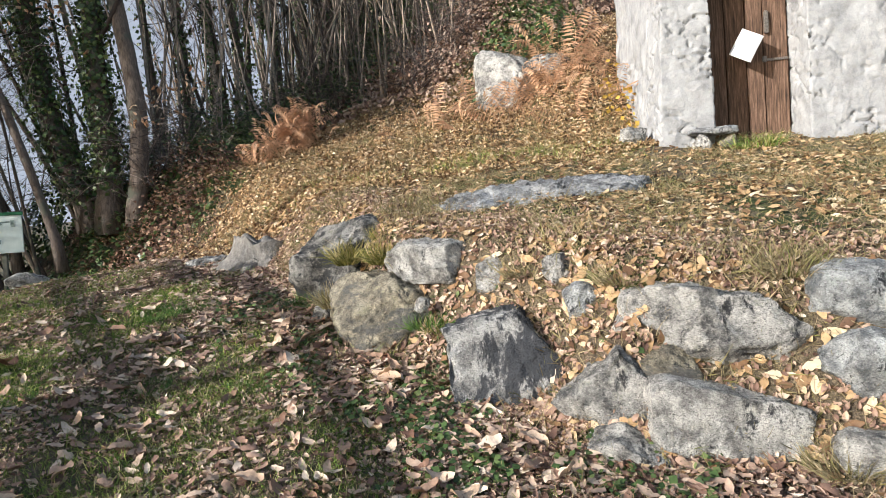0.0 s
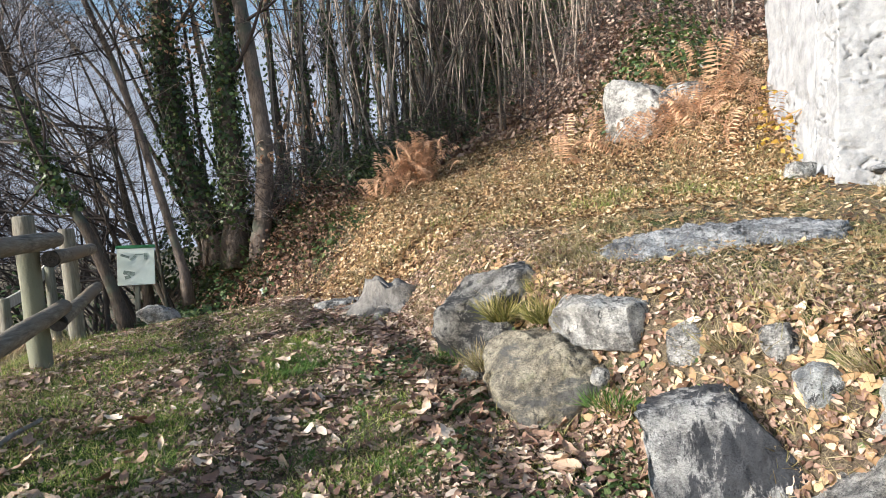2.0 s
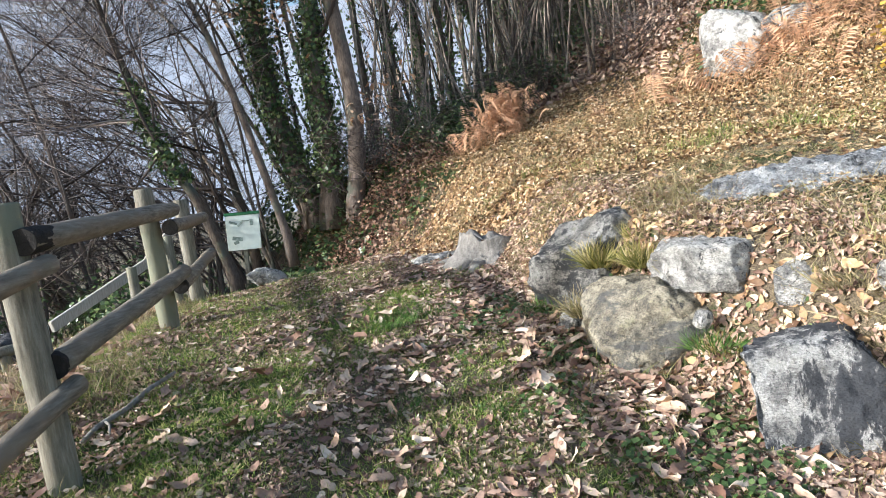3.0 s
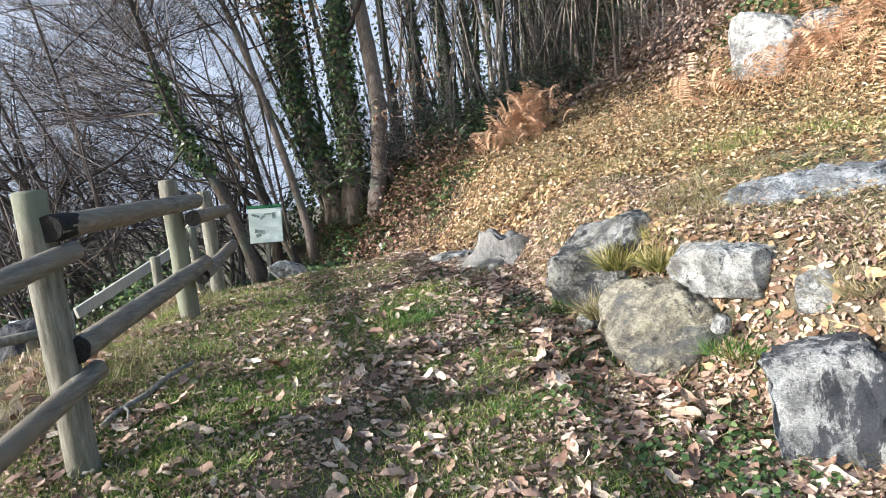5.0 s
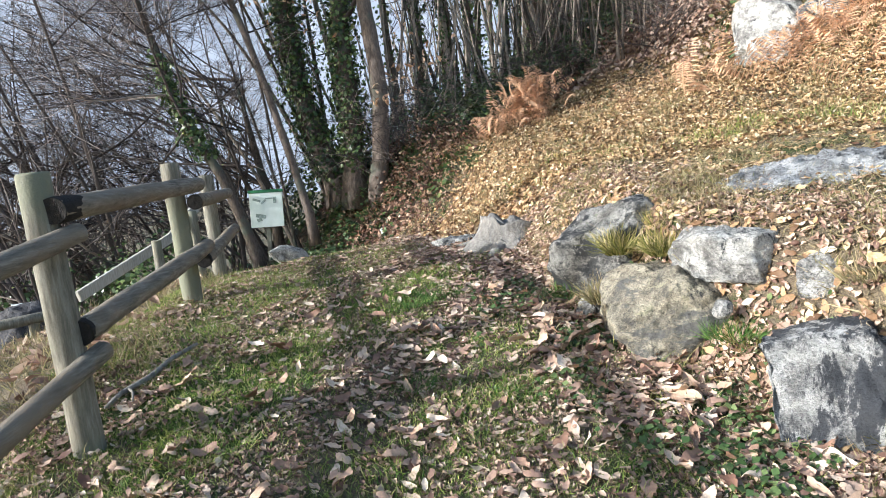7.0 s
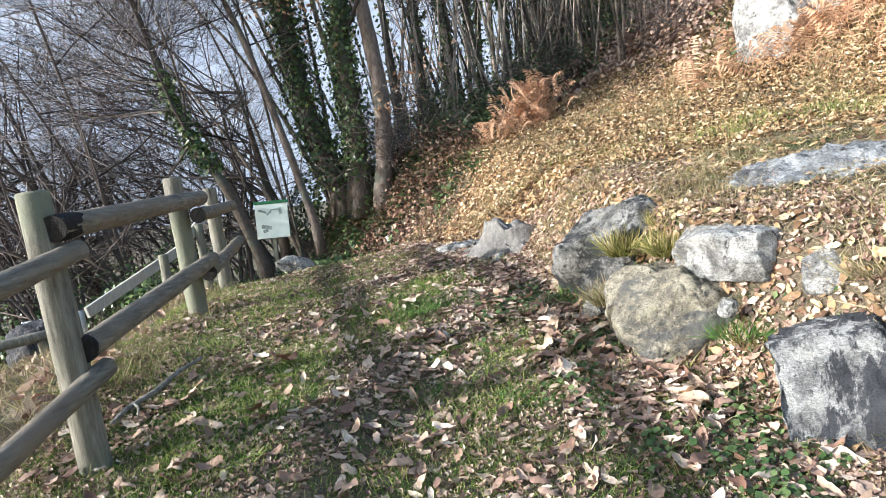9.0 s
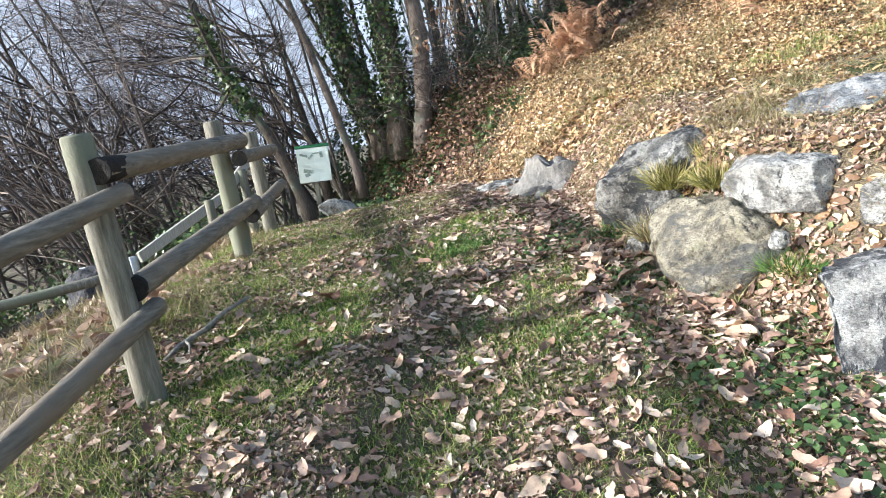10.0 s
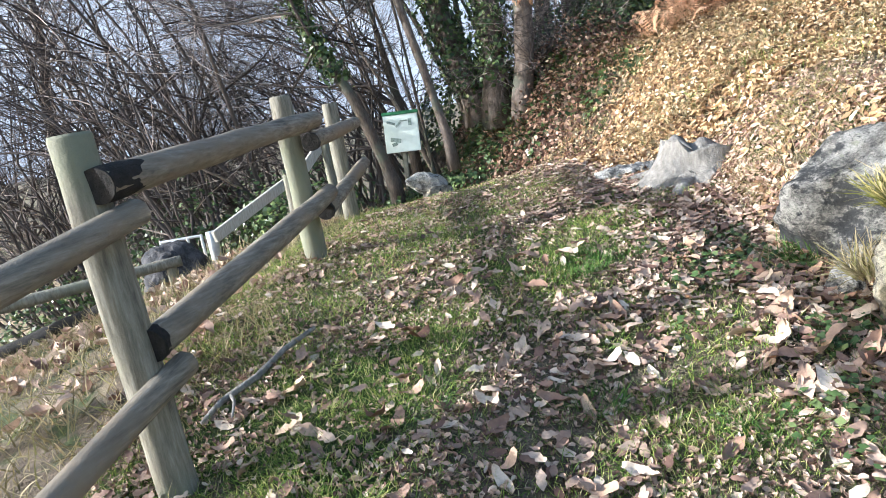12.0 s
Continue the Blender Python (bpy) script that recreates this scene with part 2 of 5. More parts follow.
def spread(lo, hi, fine, far):
    core = list(np.arange(lo, hi + 1e-6, fine))
    a, s, left = lo, fine, []
    while a > -far:
        s *= 1.35
        a -= s
        left.append(a)
    b, s, right = hi, fine, []
    while b < far:
        s *= 1.35
        b += s
        right.append(b)
    return np.array(left[::-1] + core + right)


gx, gy = spread(-6.5, 9.5, 0.075, 3000), spread(-3.0, 16.0, 0.075, 3000)
GX, GY = np.meshgrid(gx, gy)
GZ = height(GX, GY)
nx, ny = len(gx), len(gy)
ids = np.arange(nx * ny).reshape(ny, nx)
quads = np.stack([ids[:-1, :-1], ids[:-1, 1:], ids[1:, 1:], ids[1:, :-1]], -1).reshape(-1, 4)
ground = new("ground", soup("ground", np.stack([GX, GY, GZ], -1).reshape(-1, 3).tolist(), quads.tolist(), M_GROUND, True))
tagged(ground, "hillside soil with thin grass and dry leaf litter", "ground", kind="structure")

# ---- far mountain across the valley ----


def painted_haze_material():
    m = bpy.data.materials.new("painted_haze_mountain")
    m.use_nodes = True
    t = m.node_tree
    # distance haze painted as blue-grey colour; the slope glows instead of taking sunlight
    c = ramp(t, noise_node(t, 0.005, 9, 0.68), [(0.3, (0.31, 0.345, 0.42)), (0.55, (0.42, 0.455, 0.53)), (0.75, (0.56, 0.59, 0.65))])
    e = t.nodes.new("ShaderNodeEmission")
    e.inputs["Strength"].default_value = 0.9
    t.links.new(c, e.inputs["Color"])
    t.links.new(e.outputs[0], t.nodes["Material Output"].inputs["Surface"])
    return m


M_RIDGE = painted_haze_material()
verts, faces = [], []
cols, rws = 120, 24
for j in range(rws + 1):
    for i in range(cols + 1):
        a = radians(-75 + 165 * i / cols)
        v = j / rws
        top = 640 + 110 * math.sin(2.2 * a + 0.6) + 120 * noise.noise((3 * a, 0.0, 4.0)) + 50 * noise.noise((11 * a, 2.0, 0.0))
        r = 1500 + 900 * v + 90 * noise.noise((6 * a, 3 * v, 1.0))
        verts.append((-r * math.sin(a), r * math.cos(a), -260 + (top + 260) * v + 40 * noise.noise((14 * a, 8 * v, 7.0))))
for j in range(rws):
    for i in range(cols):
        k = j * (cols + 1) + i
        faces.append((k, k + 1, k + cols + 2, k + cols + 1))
tagged(new("backdrop", soup("backdrop", verts, faces, M_RIDGE, True)), "wooded mountainside across the valley, blue haze painted into its glowing colour", "mountain", kind="structure")

# ---- rocks ----


def rock(name, at, size, yaw=0.0, tilt=(0, 0), seed=1, mat=None, label="", category="rock", power=3.2, cuts=7, rough=0.05, group="", fine=5, faces=()):
    """A weathered block. faces: broken planes (nx, ny, nz, metres from the middle) in the block's own axes."""
    rnd = random.Random(seed)
    bm = bmesh.new()
    bmesh.ops.create_icosphere(bm, subdivisions=fine, radius=1.0)
    planes = []
    for _ in range(cuts * 2):
        n = Vector((rnd.uniform(-1, 1), rnd.uniform(-1, 1), rnd.uniform(-0.8, 1))).normalized()
        planes.append((n, rnd.uniform(0.74, 1.04)))
    off = Vector((rnd.uniform(-50, 50), rnd.uniform(-50, 50), rnd.uniform(-50, 50)))
    half = Vector(size) / 2
    broken = [(Vector(f[:3]).normalized(), f[3]) for f in faces]
    for v in bm.verts:
        d = v.co.normalized()
        r = (abs(d.x) ** power + abs(d.y) ** power + abs(d.z) ** power) ** (-1 / power)
        p = d * r
        for n, h in planes:
            k = p.dot(n) - h
            if k > 0:
                p -= n * k
        p *= 1 + 1.5 * rough * noise.noise(d * 1.6 + off)
        q = Vector((p.x * half.x, p.y * half.y, p.z * half.z))
        for n, h in broken:
            k = q.dot(n) - h - 0.012 * noise.noise(q * 6.0 + off)
            if k > 0:
                q -= n * k
        w = q * 9.0 + off
        crease = abs(noise.noise(q * 4.2 + off))
        o = 0.016 * noise.noise(w * 0.6) + 0.012 * noise.noise(w * 1.5) + 0.008 * noise.noise(w * 3.6) + 0.004 * noise.noise(w * 8.0)
        o -= 0.012 * max(0.0, 1 - crease * 22) + 0.006 * max(0.0, 1 - abs(noise.noise(w * 1.3)) * 8)
        v.co = q + p.normalized() * o * min(1.5, max(size) / 0.4) * (rough / 0.055)
    ob = part(name, bm, mat or M_ROCK, None, "", True)
    ob.matrix_world = pose(at[0], at[1], at[2], tilt[0], tilt[1], yaw)
    return tagged(ob, label, category, group)


W = "stones of the dry wall"
rock("wall_stone", (1.65, 3.32, 0.985), (0.55, 0.46, 0.26), -32, (2, 4), 4, M_ROCK_PALE, "flat pale lichen-covered block capping the dry wall", "stone", 9.0, 1, 0.04, W, 5, ((-0.9, -0.1, 0.45, 0.25), (0.8, -0.5, 0.2, 0.27)))
rock("wall_stone", (1.34, 3.42, 0.64), (0.62, 0.60, 0.58), 0, (0, 0), 8, M_ROCK_TAN, "tan cracked boulder at the foot of the wall", "stone", 6.0, 1, 0.06, W, 5, ((-0.35, -0.9, 0.25, 0.26), (-0.8, -0.2, -0.5, 0.29), (0.4, -0.3, 0.85, 0.30), (-0.3, -0.4, 0.9, 0.28)))
rock("wall_stone", (1.25, 4.20, 0.87), (0.86, 0.80, 0.80), 0, (0, 0), 11, M_ROCK_MOSSY, "dark mossy boulder with a blackened top", "stone", 3.4, 3, 0.06, W, 5, ((-0.45, -0.35, 0.82, 0.33), (-0.8, -0.3, -0.5, 0.34), (0.1, -0.95, 0.2, 0.33)))
rock("wall_stone", (1.82, 2.46, 0.38), (0.84, 0.56, 1.06), -29, (0, 0), 5, M_ROCK_STREAK, "tall grey boulder streaked black and white", "stone", 6.0, 1, 0.06, W, 5, ((0, -0.9, 0.4, 0.19), (-0.18, 0, 0.98, 0.37), (0.74, 0, 0.67, 0.29), (0.966, 0, 0.26, 0.29), (-0.62, 0, -0.78, 0.27), (-0.98, 0, -0.19, 0.27)))
rock("wall_stone", (1.99, 2.90, 0.86), (0.32, 0.30, 0.28), -30, (0, 6), 21, M_ROCK, "small grey stone beside the capping block", "stone", 6.0, 4, 0.05, W, 5, ((-0.3, -0.8, 0.5, 0.13),))
rock("wall_stone", (1.0, 3.88, 0.59), (0.18, 0.18, 0.26), 10, (0, 6), 22, M_ROCK, "small upright grey stone in the leaves", "stone", 3.0, 6, 0.06, W)
rock("wall_stone", (1.50, 3.02, 0.76), (0.09, 0.09, 0.09), 10, (0, 6), 122, M_ROCK, "little round stone in a gap of the wall", "stone", 3.0, 6, 0.06, W)
rock("wall_stone", (2.17, 2.54, 0.92), (0.19, 0.2, 0.20), -20, (0, 0), 23, M_ROCK, "small speckled stone in dry grass", "stone", 3.0, 6, 0.06, W)
rock("wall_stone", (2.18, 2.34, 0.78), (0.20, 0.2, 0.22), -20, (0, 25), 24, M_ROCK_BLUE, "small blue-grey stone sliding down the bank", "stone", 3.0, 6, 0.06, W)
rock("wall_stone", (2.13, 2.00, 0.43), (0.60, 0.44, 0.50), -26, (0, 0), 31, M_ROCK, "pale triangular stone wedged in the wall", "stone", 5.0, 3, 0.05, W, 5, ((-0.6, 0, 0.8, 0.14), (-0.45, 0, -0.9, 0.17), (0.65, 0, 0.75, 0.17), (0, -1, 0.3, 0.19)))
rock("wall_stone", (2.60, 1.92, 0.70), (0.82, 0.46, 0.36), -22, (0, 7), 33, M_ROCK, "long grey stone on top of the wall", "stone", 4.5, 4, 0.06, W, 5, ((0, -0.9, 0.4, 0.19), (-0.5, 0, 0.85, 0.28)))
rock("wall_stone", (2.50, 1.68, 0.27), (0.74, 0.46, 0.50), -20, (0, 4), 35, M_ROCK_PALE, "big white stone with a square shaded side", "stone", 7.0, 1, 0.04, W, 5, ((0.2, 0, 0.97, 0.19), (-0.5, 0, -0.87, 0.16), (0, -0.95, 0.3, 0.19), (0.95, -0.3, 0, 0.33)))
rock("wall_stone", (2.06, 1.74, 0.22), (0.40, 0.3, 0.28), -30, (0, 10), 36, M_ROCK, "low grey stone at the foot of the wall", "stone", 3.0, 7, 0.06, W)
rock("wall_stone", (2.34, 1.86, 0.53), (0.3, 0.3, 0.2), -30, (0, 10), 37, M_ROCK_TAN, "brown stone in a gap of the wall", "stone", 3.0, 7, 0.06, W)
rock("wall_stone", (3.22, 1.62, 0.78), (0.50, 0.4, 0.30), -40, (0, 4), 41, M_ROCK_BLUE, "smooth blue-grey stone on top of the wall", "stone", 3.4, 6, 0.04, W)
rock("wall_stone", (3.08, 1.48, 0.51), (0.52, 0.4, 0.36), -40, (0, 4), 42, M_ROCK_BLUE, "squared blue-grey stone in the wall", "stone", 4.0, 6, 0.04, W)
rock("wall_stone", (2.9, 1.3, 0.20), (0.36, 0.3, 0.24), -40, (0, 4), 43, M_ROCK_PALE, "pale stone low in the wall", "stone", 3.4, 6, 0.05, W)
rock("outcrop", (2.75, 4.47, ground_z(2.75, 4.47) - 0.11), (2.3, 1.35, 0.36), -8, (3, -2), 51, M_ROCK_SLAB, "long low outcrop of grey bedrock in the leaves", "rock", 2.4, 4, 0.10, "", 6)
rock("boulder", (4.98, 9.8, 2.86), (1.15, 1.0, 1.35), -15, (0, 0), 53, M_ROCK_PALE, "white boulder half covered by ivy", "rock", 6.0, 4, 0.06, "", 5, ((-0.3, -0.9, 0.3, 0.42), (0.3, -0.3, 0.9, 0.5)))
rock("boulder", (5.72, 9.75, 2.95), (0.8, 0.9, 0.9), -15, (0, 0), 54, M_ROCK, "grey boulder beside a white one", "rock", 4.0, 7, 0.06)
rock("boulder", (-5.03, 7.42, 0.12), (0.94, 0.7, 1.0), 20, (0, 0), 57, M_ROCK_DARK, "dark pointed boulder below the fence", "rock", 2.0, 8, 0.08)
rock("boulder", (-2.47, 9.75, 0.62), (0.58, 0.45, 0.28), 8, (0, 4), 59, M_ROCK_PALE, "pale flat stone below the sign", "rock", 3.6, 6, 0.05)
rock("boulder", (-2.3, 9.6, 0.44), (0.42, 0.35, 0.26), 8, (0, 4), 60, M_ROCK_TAN, "brown stone under a paler one", "rock", 3.2, 6, 0.05)
rock("boulder", (5.05, 6.35, ground_z(5.05, 6.35) + 0.05), (0.4, 0.35, 0.3), 20, (0, 4), 61, M_ROCK_PALE, "pale stone beside the hut corner", "rock", 3.0, 6, 0.05)
rock("boulder", (0.25, 6.2, ground_z(0.25, 6.2)), (0.7, 0.3, 0.14), 20, (0, 4), 62, M_ROCK, "low flat stone in the path", "rock", 2.4, 6, 0.05)

# ---- round-wood fence ----


def tube(bm, path, radii, sides=14, caps=True, wob=0.0, seed=0):
    """A tapering round bar along a path of points."""
    pts = [Vector(p) for p in path]
    rings = []
    for i, p in enumerate(pts):
        d = (pts[min(i + 1, len(pts) - 1)] - pts[max(i - 1, 0)]).normalized()
        u = d.orthogonal().normalized() if abs(d.z) > 0.9 else d.cross(Vector((0, 0, 1))).normalized()
        w = d.cross(u)
        ring = []
        for s in range(sides):
            a = 2 * math.pi * s / sides
            r = radii[i] * (1 + wob * noise.noise(p * 3.0 + Vector((math.cos(a) * 1.5, math.sin(a) * 1.5, seed))))
            ring.append(bm.verts.new(p + (u * math.cos(a) + w * math.sin(a)) * r))
        rings.append(ring)
    for a, b in zip(rings, rings[1:]):
        for s in range(sides):
            bm.faces.new((a[s], a[(s + 1) % sides], b[(s + 1) % sides], b[s]))
    if caps:
        bm.faces.new(rings[0][::-1])
        bm.faces.new(rings[-1])


def bar(a, b, r0, r1, n=12, wob=0.10, seed=0, dome=0.007):
    a, b = Vector(a), Vector(b)
    bm = bmesh.new()
    d = (b - a).normalized()
    pts, rad = [a, a + d * dome], [r0 * 0.92, r0]
    for i in range(1, n):
        k = i / n
        pts.append(a.lerp(b, k))
        rad.append(r0 + (r1 - r0) * k)
    pts += [b - d * dome, b]
    rad += [r1, r1 * 0.92]
    tube(bm, pts, rad, 18, True, wob, seed)
    return bm


fence = tagged(new("fence"), "weathered round-wood fence with burnt rail ends along the path", "fence")
fence.location = (-1.5, 3.0, 0)
bpy.context.view_layer.update()
inv = Matrix.Translation((1.5, -3.0, 0))


def fence_part(name, bm, mat, parent, label=""):
    bmesh.ops.transform(bm, matrix=inv, verts=bm.verts)
    return part(name, bm, mat, parent, label, True)


POSTS = [((-1.45, 2.57), 0.45, 1.77, 0.066, 0.035), ((-1.80, 4.66), 0.75, 1.87, 0.067, 0.02), ((-2.22, 6.36), 0.70, 1.82, 0.068, 0.0)]
for n, ((x, y), z0, z1, r, lean) in enumerate(POSTS):
    fence_part("post", bar((x + lean, y, z0 - 0.35), (x, y, z1), r * 1.08, r, 12, 0.14, n * 7.0, 0.012), M_POST, fence)
RAILS = [((-1.372, 2.54, 1.603), (-1.66, 4.78, 1.70), 0.057), ((-1.63, 4.60, 1.57), (-2.06, 6.46, 1.62), 0.054),
         ((-1.372, 2.57, 1.07), (-1.66, 4.78, 1.23), 0.057), ((-1.63, 4.60, 1.14), (-2.06, 6.50, 1.26), 0.054),
         ((-1.31, 0.10, 1.12), (-1.35, 2.66, 1.50), 0.047), ((-1.31, 0.10, 0.52), (-1.35, 2.69, 0.96), 0.047)]


def charred(a, d, r, reach, seed):
    """A burnt rail end: a flat cut with a tongue of char running ragged along the rail."""
    bm = bmesh.new()
    u = d.cross(Vector((0, 0, 1))).normalized()
    w = u.cross(d)
    rings = []
    for j in range(7):
        ring = []
        for k in range(24):
            g = 2 * math.pi * k / 24
            ln = reach * (0.45 + 0.55 * abs(math.sin(0.5 * g + seed)) + 0.35 * noise.noise((2 * math.cos(g), 2 * math.sin(g), seed)))
            ring.append(bm.verts.new(a + d * (ln * j / 6 - 0.004) + (u * math.cos(g) + w * math.sin(g)) * r * (1.035 - 0.05 * (j == 6) - 0.04 * (j == 0) + 0.03 * noise.noise((3 * math.cos(g), 3 * math.sin(g), j + seed)))))
        rings.append(ring)
    for p, q in zip(rings, rings[1:]):
        for k in range(24):
            bm.faces.new((p[k], p[(k + 1) % 24], q[(k + 1) % 24], q[k]))
    bm.faces.new([bm.verts.new(v.co) for v in rings[0]][::-1])
    return bm


for n, (a, b, r) in enumerate(RAILS):
    rail = fence_part("rail", bar(a, b, r, r * 0.97, 20, 0.14, 3.0 + n, 0.004), M_RAIL, fence)
    if n < 4:
        d = (Vector(b) - Vector(a)).normalized()
        fence_part("burnt_end", charred(Vector(a), d, r, (0.20, 0.05, 0.06, 0.05)[n], 1.3 + n), M_BURNT, rail, "charred rail end")

# ---- hut ----
HUT = pose(5.25, 5.90, 0, 0, 0, -21)
hut = tagged(new("hut"), "small lime-washed rubble stone hut with an old plank door", "hut")
hut.matrix_world = HUT


def rubble(bm, lo, hi, cell=0.055, seed=0.0, batter=0.0):
    """A block of plastered rubble with uneven faces, from corner to corner."""
    lo, hi = Vector(lo), Vector(hi)
    n = [max(2, min(150, round((hi[i] - lo[i]) / cell))) for i in range(3)]
    cache = {}

    def vert(i, j, k):
        key = (i, j, k)
        if key not in cache:
            p = Vector((lo.x + (hi.x - lo.x) * i / n[0], lo.y + (hi.y - lo.y) * j / n[1], lo.z + (hi.z - lo.z) * k / n[2]))
            q = p + Vector((seed, 0, 0))
            d = noise.voronoi(Vector((q.x * 3.4, q.y * 3.4, q.z * 7.5)) + Vector((0.3, 0.2, 0.25)) * noise.noise(q * 3.0))[0]
            bare = max(0.08, min(1.0, 0.42 + 2.6 * noise.noise(q * 1.9 + Vector((5, 1, 2)))))
            joint = bare * math.exp(-((d[1] - d[0]) / 0.032) ** 2)
            o = 0.014 * noise.noise(q * 6.0) + 0.020 * noise.noise(q * 2.1) - 0.060 * joint + 0.007 * noise.noise(q * 19.0)
            out = Vector(((i == n[0]) - (i == 0), (j == n[1]) - (j == 0), (k == n[2]) - (k == 0)))
            if out.length:
                p = p + out.normalized() * o
            if batter:
                p.x -= batter * max(0.0, 3.6 - p.z) * max(0.0, 1 - (p.x - lo.x) / 0.5)
            cache[key] = bm.verts.new(p)
        return cache[key]

    for ax in range(3):
        u, w = (ax + 1) % 3, (ax + 2) % 3
        for side in (0, n[ax]):
            for a in range(n[u]):
                for b in range(n[w]):
                    quad = []
                    for da, db in ((0, 0), (1, 0), (1, 1), (0, 1)):
                        c = [0, 0, 0]
                        c[ax], c[u], c[w] = side, a + da, b + db
                        quad.append(vert(*c))
                    bm.faces.new(quad if side else quad[::-1])


def hut_wall(label, lo, hi, cell=0.05, seed=0.0, batter=0.0):
    bm = bmesh.new()
    rubble(bm, lo, hi, cell, seed, batter)
    return part("wall", bm, M_PLASTER, hut, label, True)


hut_wall("", (0.0, 0.0, 1.2), (0.50, 0.66, 3.55), 0.02, 0.0, 0.06)
hut_wall("", (1.53, 0.0, 0.9), (4.2, 0.66, 3.55), 0.022, 4.0)
hut_wall("", (0.0, 0.0, 3.552), (4.2, 0.66, 4.3), 0.06, 8.0)
hut_wall("", (0.0, 0.663, 1.2), (0.46, 2.8, 4.3), 0.05, 12.0, 0.06)
hut_wall("", (3.74, 0.663, 0.9), (4.2, 2.8, 4.3), 0.12, 16.0)
hut_wall("", (0.463, 2.34, 1.0), (3.737, 2.8, 4.3), 0.12, 20.0)
bm = bmesh.new()
add_box(bm, (4.9, 3.6, 0.12), (2.1, 1.35, 4.38), pose(0, 0, 0, 0, 0, 0), 0.02)
part("roof", bm, M_ROCK_SLAB, hut, "stone slab roof")
door_bm = bmesh.new()
add_box(door_bm, (1.04, 0.02, 1.96), (1.015, 0.538, 2.49))
door = part("door", door_bm, M_DOOR, hut, "closed weathered brown plank door")
rnd = random.Random(4)
edge = 0.505
for n, wd in enumerate((0.30, 0.235, 0.20, 0.275)):
    bm = bmesh.new()
    add_box(bm, (wd - 0.012, 0.04, 2.06 - 0.02 * n), (edge + wd / 2, 0.50 + rnd.uniform(-0.006, 0.006), 2.49 + rnd.uniform(-0.01, 0.01)), None, 0.006)
    part("board", bm, M_DOOR, door)
    edge += wd
bm = bmesh.new()
add_box(bm, (0.05, 0.05, 0.26), (1.27, 0.455, 2.93), None, 0.012)
part("handle", bm, M_IRON, door, "grey metal pull bar")
bm = bmesh.new()
add_box(bm, (0.30, 0.018, 0.03), (1.36, 0.468, 2.50), None, 0.005)
add_box(bm, (0.05, 0.03, 0.07), (1.24, 0.465, 2.51), None, 0.006)
part("latch", bm, M_IRON, door, "rusty sliding bolt")

# a loose sheet hanging from the door
verts, faces = [], []
for j in range(9):
    for i in range(7):
        u, v = i / 6 - 0.5, j / 8 - 0.5
        verts.append((u * 0.235, -0.05 - 0.06 * (0.5 - v) ** 2 - 0.10 * (u + 0.2), v * 0.34))
for j in range(8):
    for i in range(6):
        k = j * 7 + i
        faces.append((k, k + 1, k + 8, k + 7))
paper = new("paper_sheet", soup("paper_sheet", verts, faces, M_PAPER, True))
paper.modifiers.new("thickness", "SOLIDIFY").thickness = 0.003
paper.matrix_world = HUT @ pose(0.97, 0.36, 2.66, 0, 33, 0)
tagged(paper, "blank white sheet hanging askew on the plank door", "sheet")

rock("stone_bench", (5.62, 5.66, 1.72), (0.52, 0.30, 0.09), -22, (0, 0), 71, M_ROCK_SLAB, "flat stone slab bench against the hut wall", "bench", 5.0, 4, 0.03)
rock("stone_block", (5.48, 5.66, 1.58), (0.18, 0.2, 0.26), -22, (0, 0), 72, M_ROCK_PALE, "pale block holding up a stone bench", "stone", 4.0, 5, 0.04)
rock("stone_block", (5.78, 5.60, 1.58), (0.2, 0.2, 0.26), -22, (0, 0), 73, M_ROCK_TAN, "brown block holding up a stone bench", "stone", 4.0, 5, 0.04)

# ---- stump ----


def stump_wood(t):
    c = ramp(t, noise_node(t, 6.0, 8, 0.7, (5, 5, 0.8)), [(0.3, (0.10, 0.095, 0.085)), (0.55, (0.22, 0.205, 0.185)), (0.75, (0.35, 0.335, 0.31))])
    return mix(t, step(t, noise_node(t, 3.5, 6, 0.7), 0.55, 0.66), c, (0.045, 0.05, 0.055))


M_STUMP = material("weathered_stump_wood", stump_wood, 0.9, bump=0.8, bump_scale=30, distance=0.02)
stump = tagged(new("tree_stump"), "old grey weathered tree stump with spreading roots", "stump")
stump.location = (0.66, 5.75, ground_z(0.62, 5.75) - 0.10)
stump.scale = (1.25, 1.2, 1.15)
bm = bmesh.new()
rings, sides = [], 40
for j in range(15):
    v = j / 14
    ring = []
    for s in range(sides):
        a = 2 * math.pi * s / sides
        lobe = 0.5 + 0.5 * math.cos(5 * a + 0.7 + 0.5 * math.sin(a))
        flare = (0.13 + 0.09 * lobe) * (1 - v) ** 2.2
        r = 0.15 - 0.02 * v + flare + 0.018 * noise.noise((1.6 * math.cos(a), 1.6 * math.sin(a), 1.5 * v)) + 0.012 * noise.noise((7 * math.cos(a), 7 * math.sin(a), 1.5 * v))
        rim = 0.27 + 0.04 * math.cos(a - 2.9) + 0.06 * noise.noise((2.6 * math.cos(a), 2.6 * math.sin(a), 9.0))
        ring.append(bm.verts.new((1.45 * r * math.cos(a), r * math.sin(a), v * rim)))
    rings.append(ring)
for j in range(3):
    k = 0.8 - 0.3 * j
    rings.append([bm.verts.new((v.co.x * k, v.co.y * k, v.co.z - 0.03 * (j + 1))) for v in rings[14]])
for a, b in zip(rings, rings[1:]):
    for s in range(sides):
        bm.faces.new((a[s], a[(s + 1) % sides], b[(s + 1) % sides], b[s]))
bm.faces.new(rings[-1])
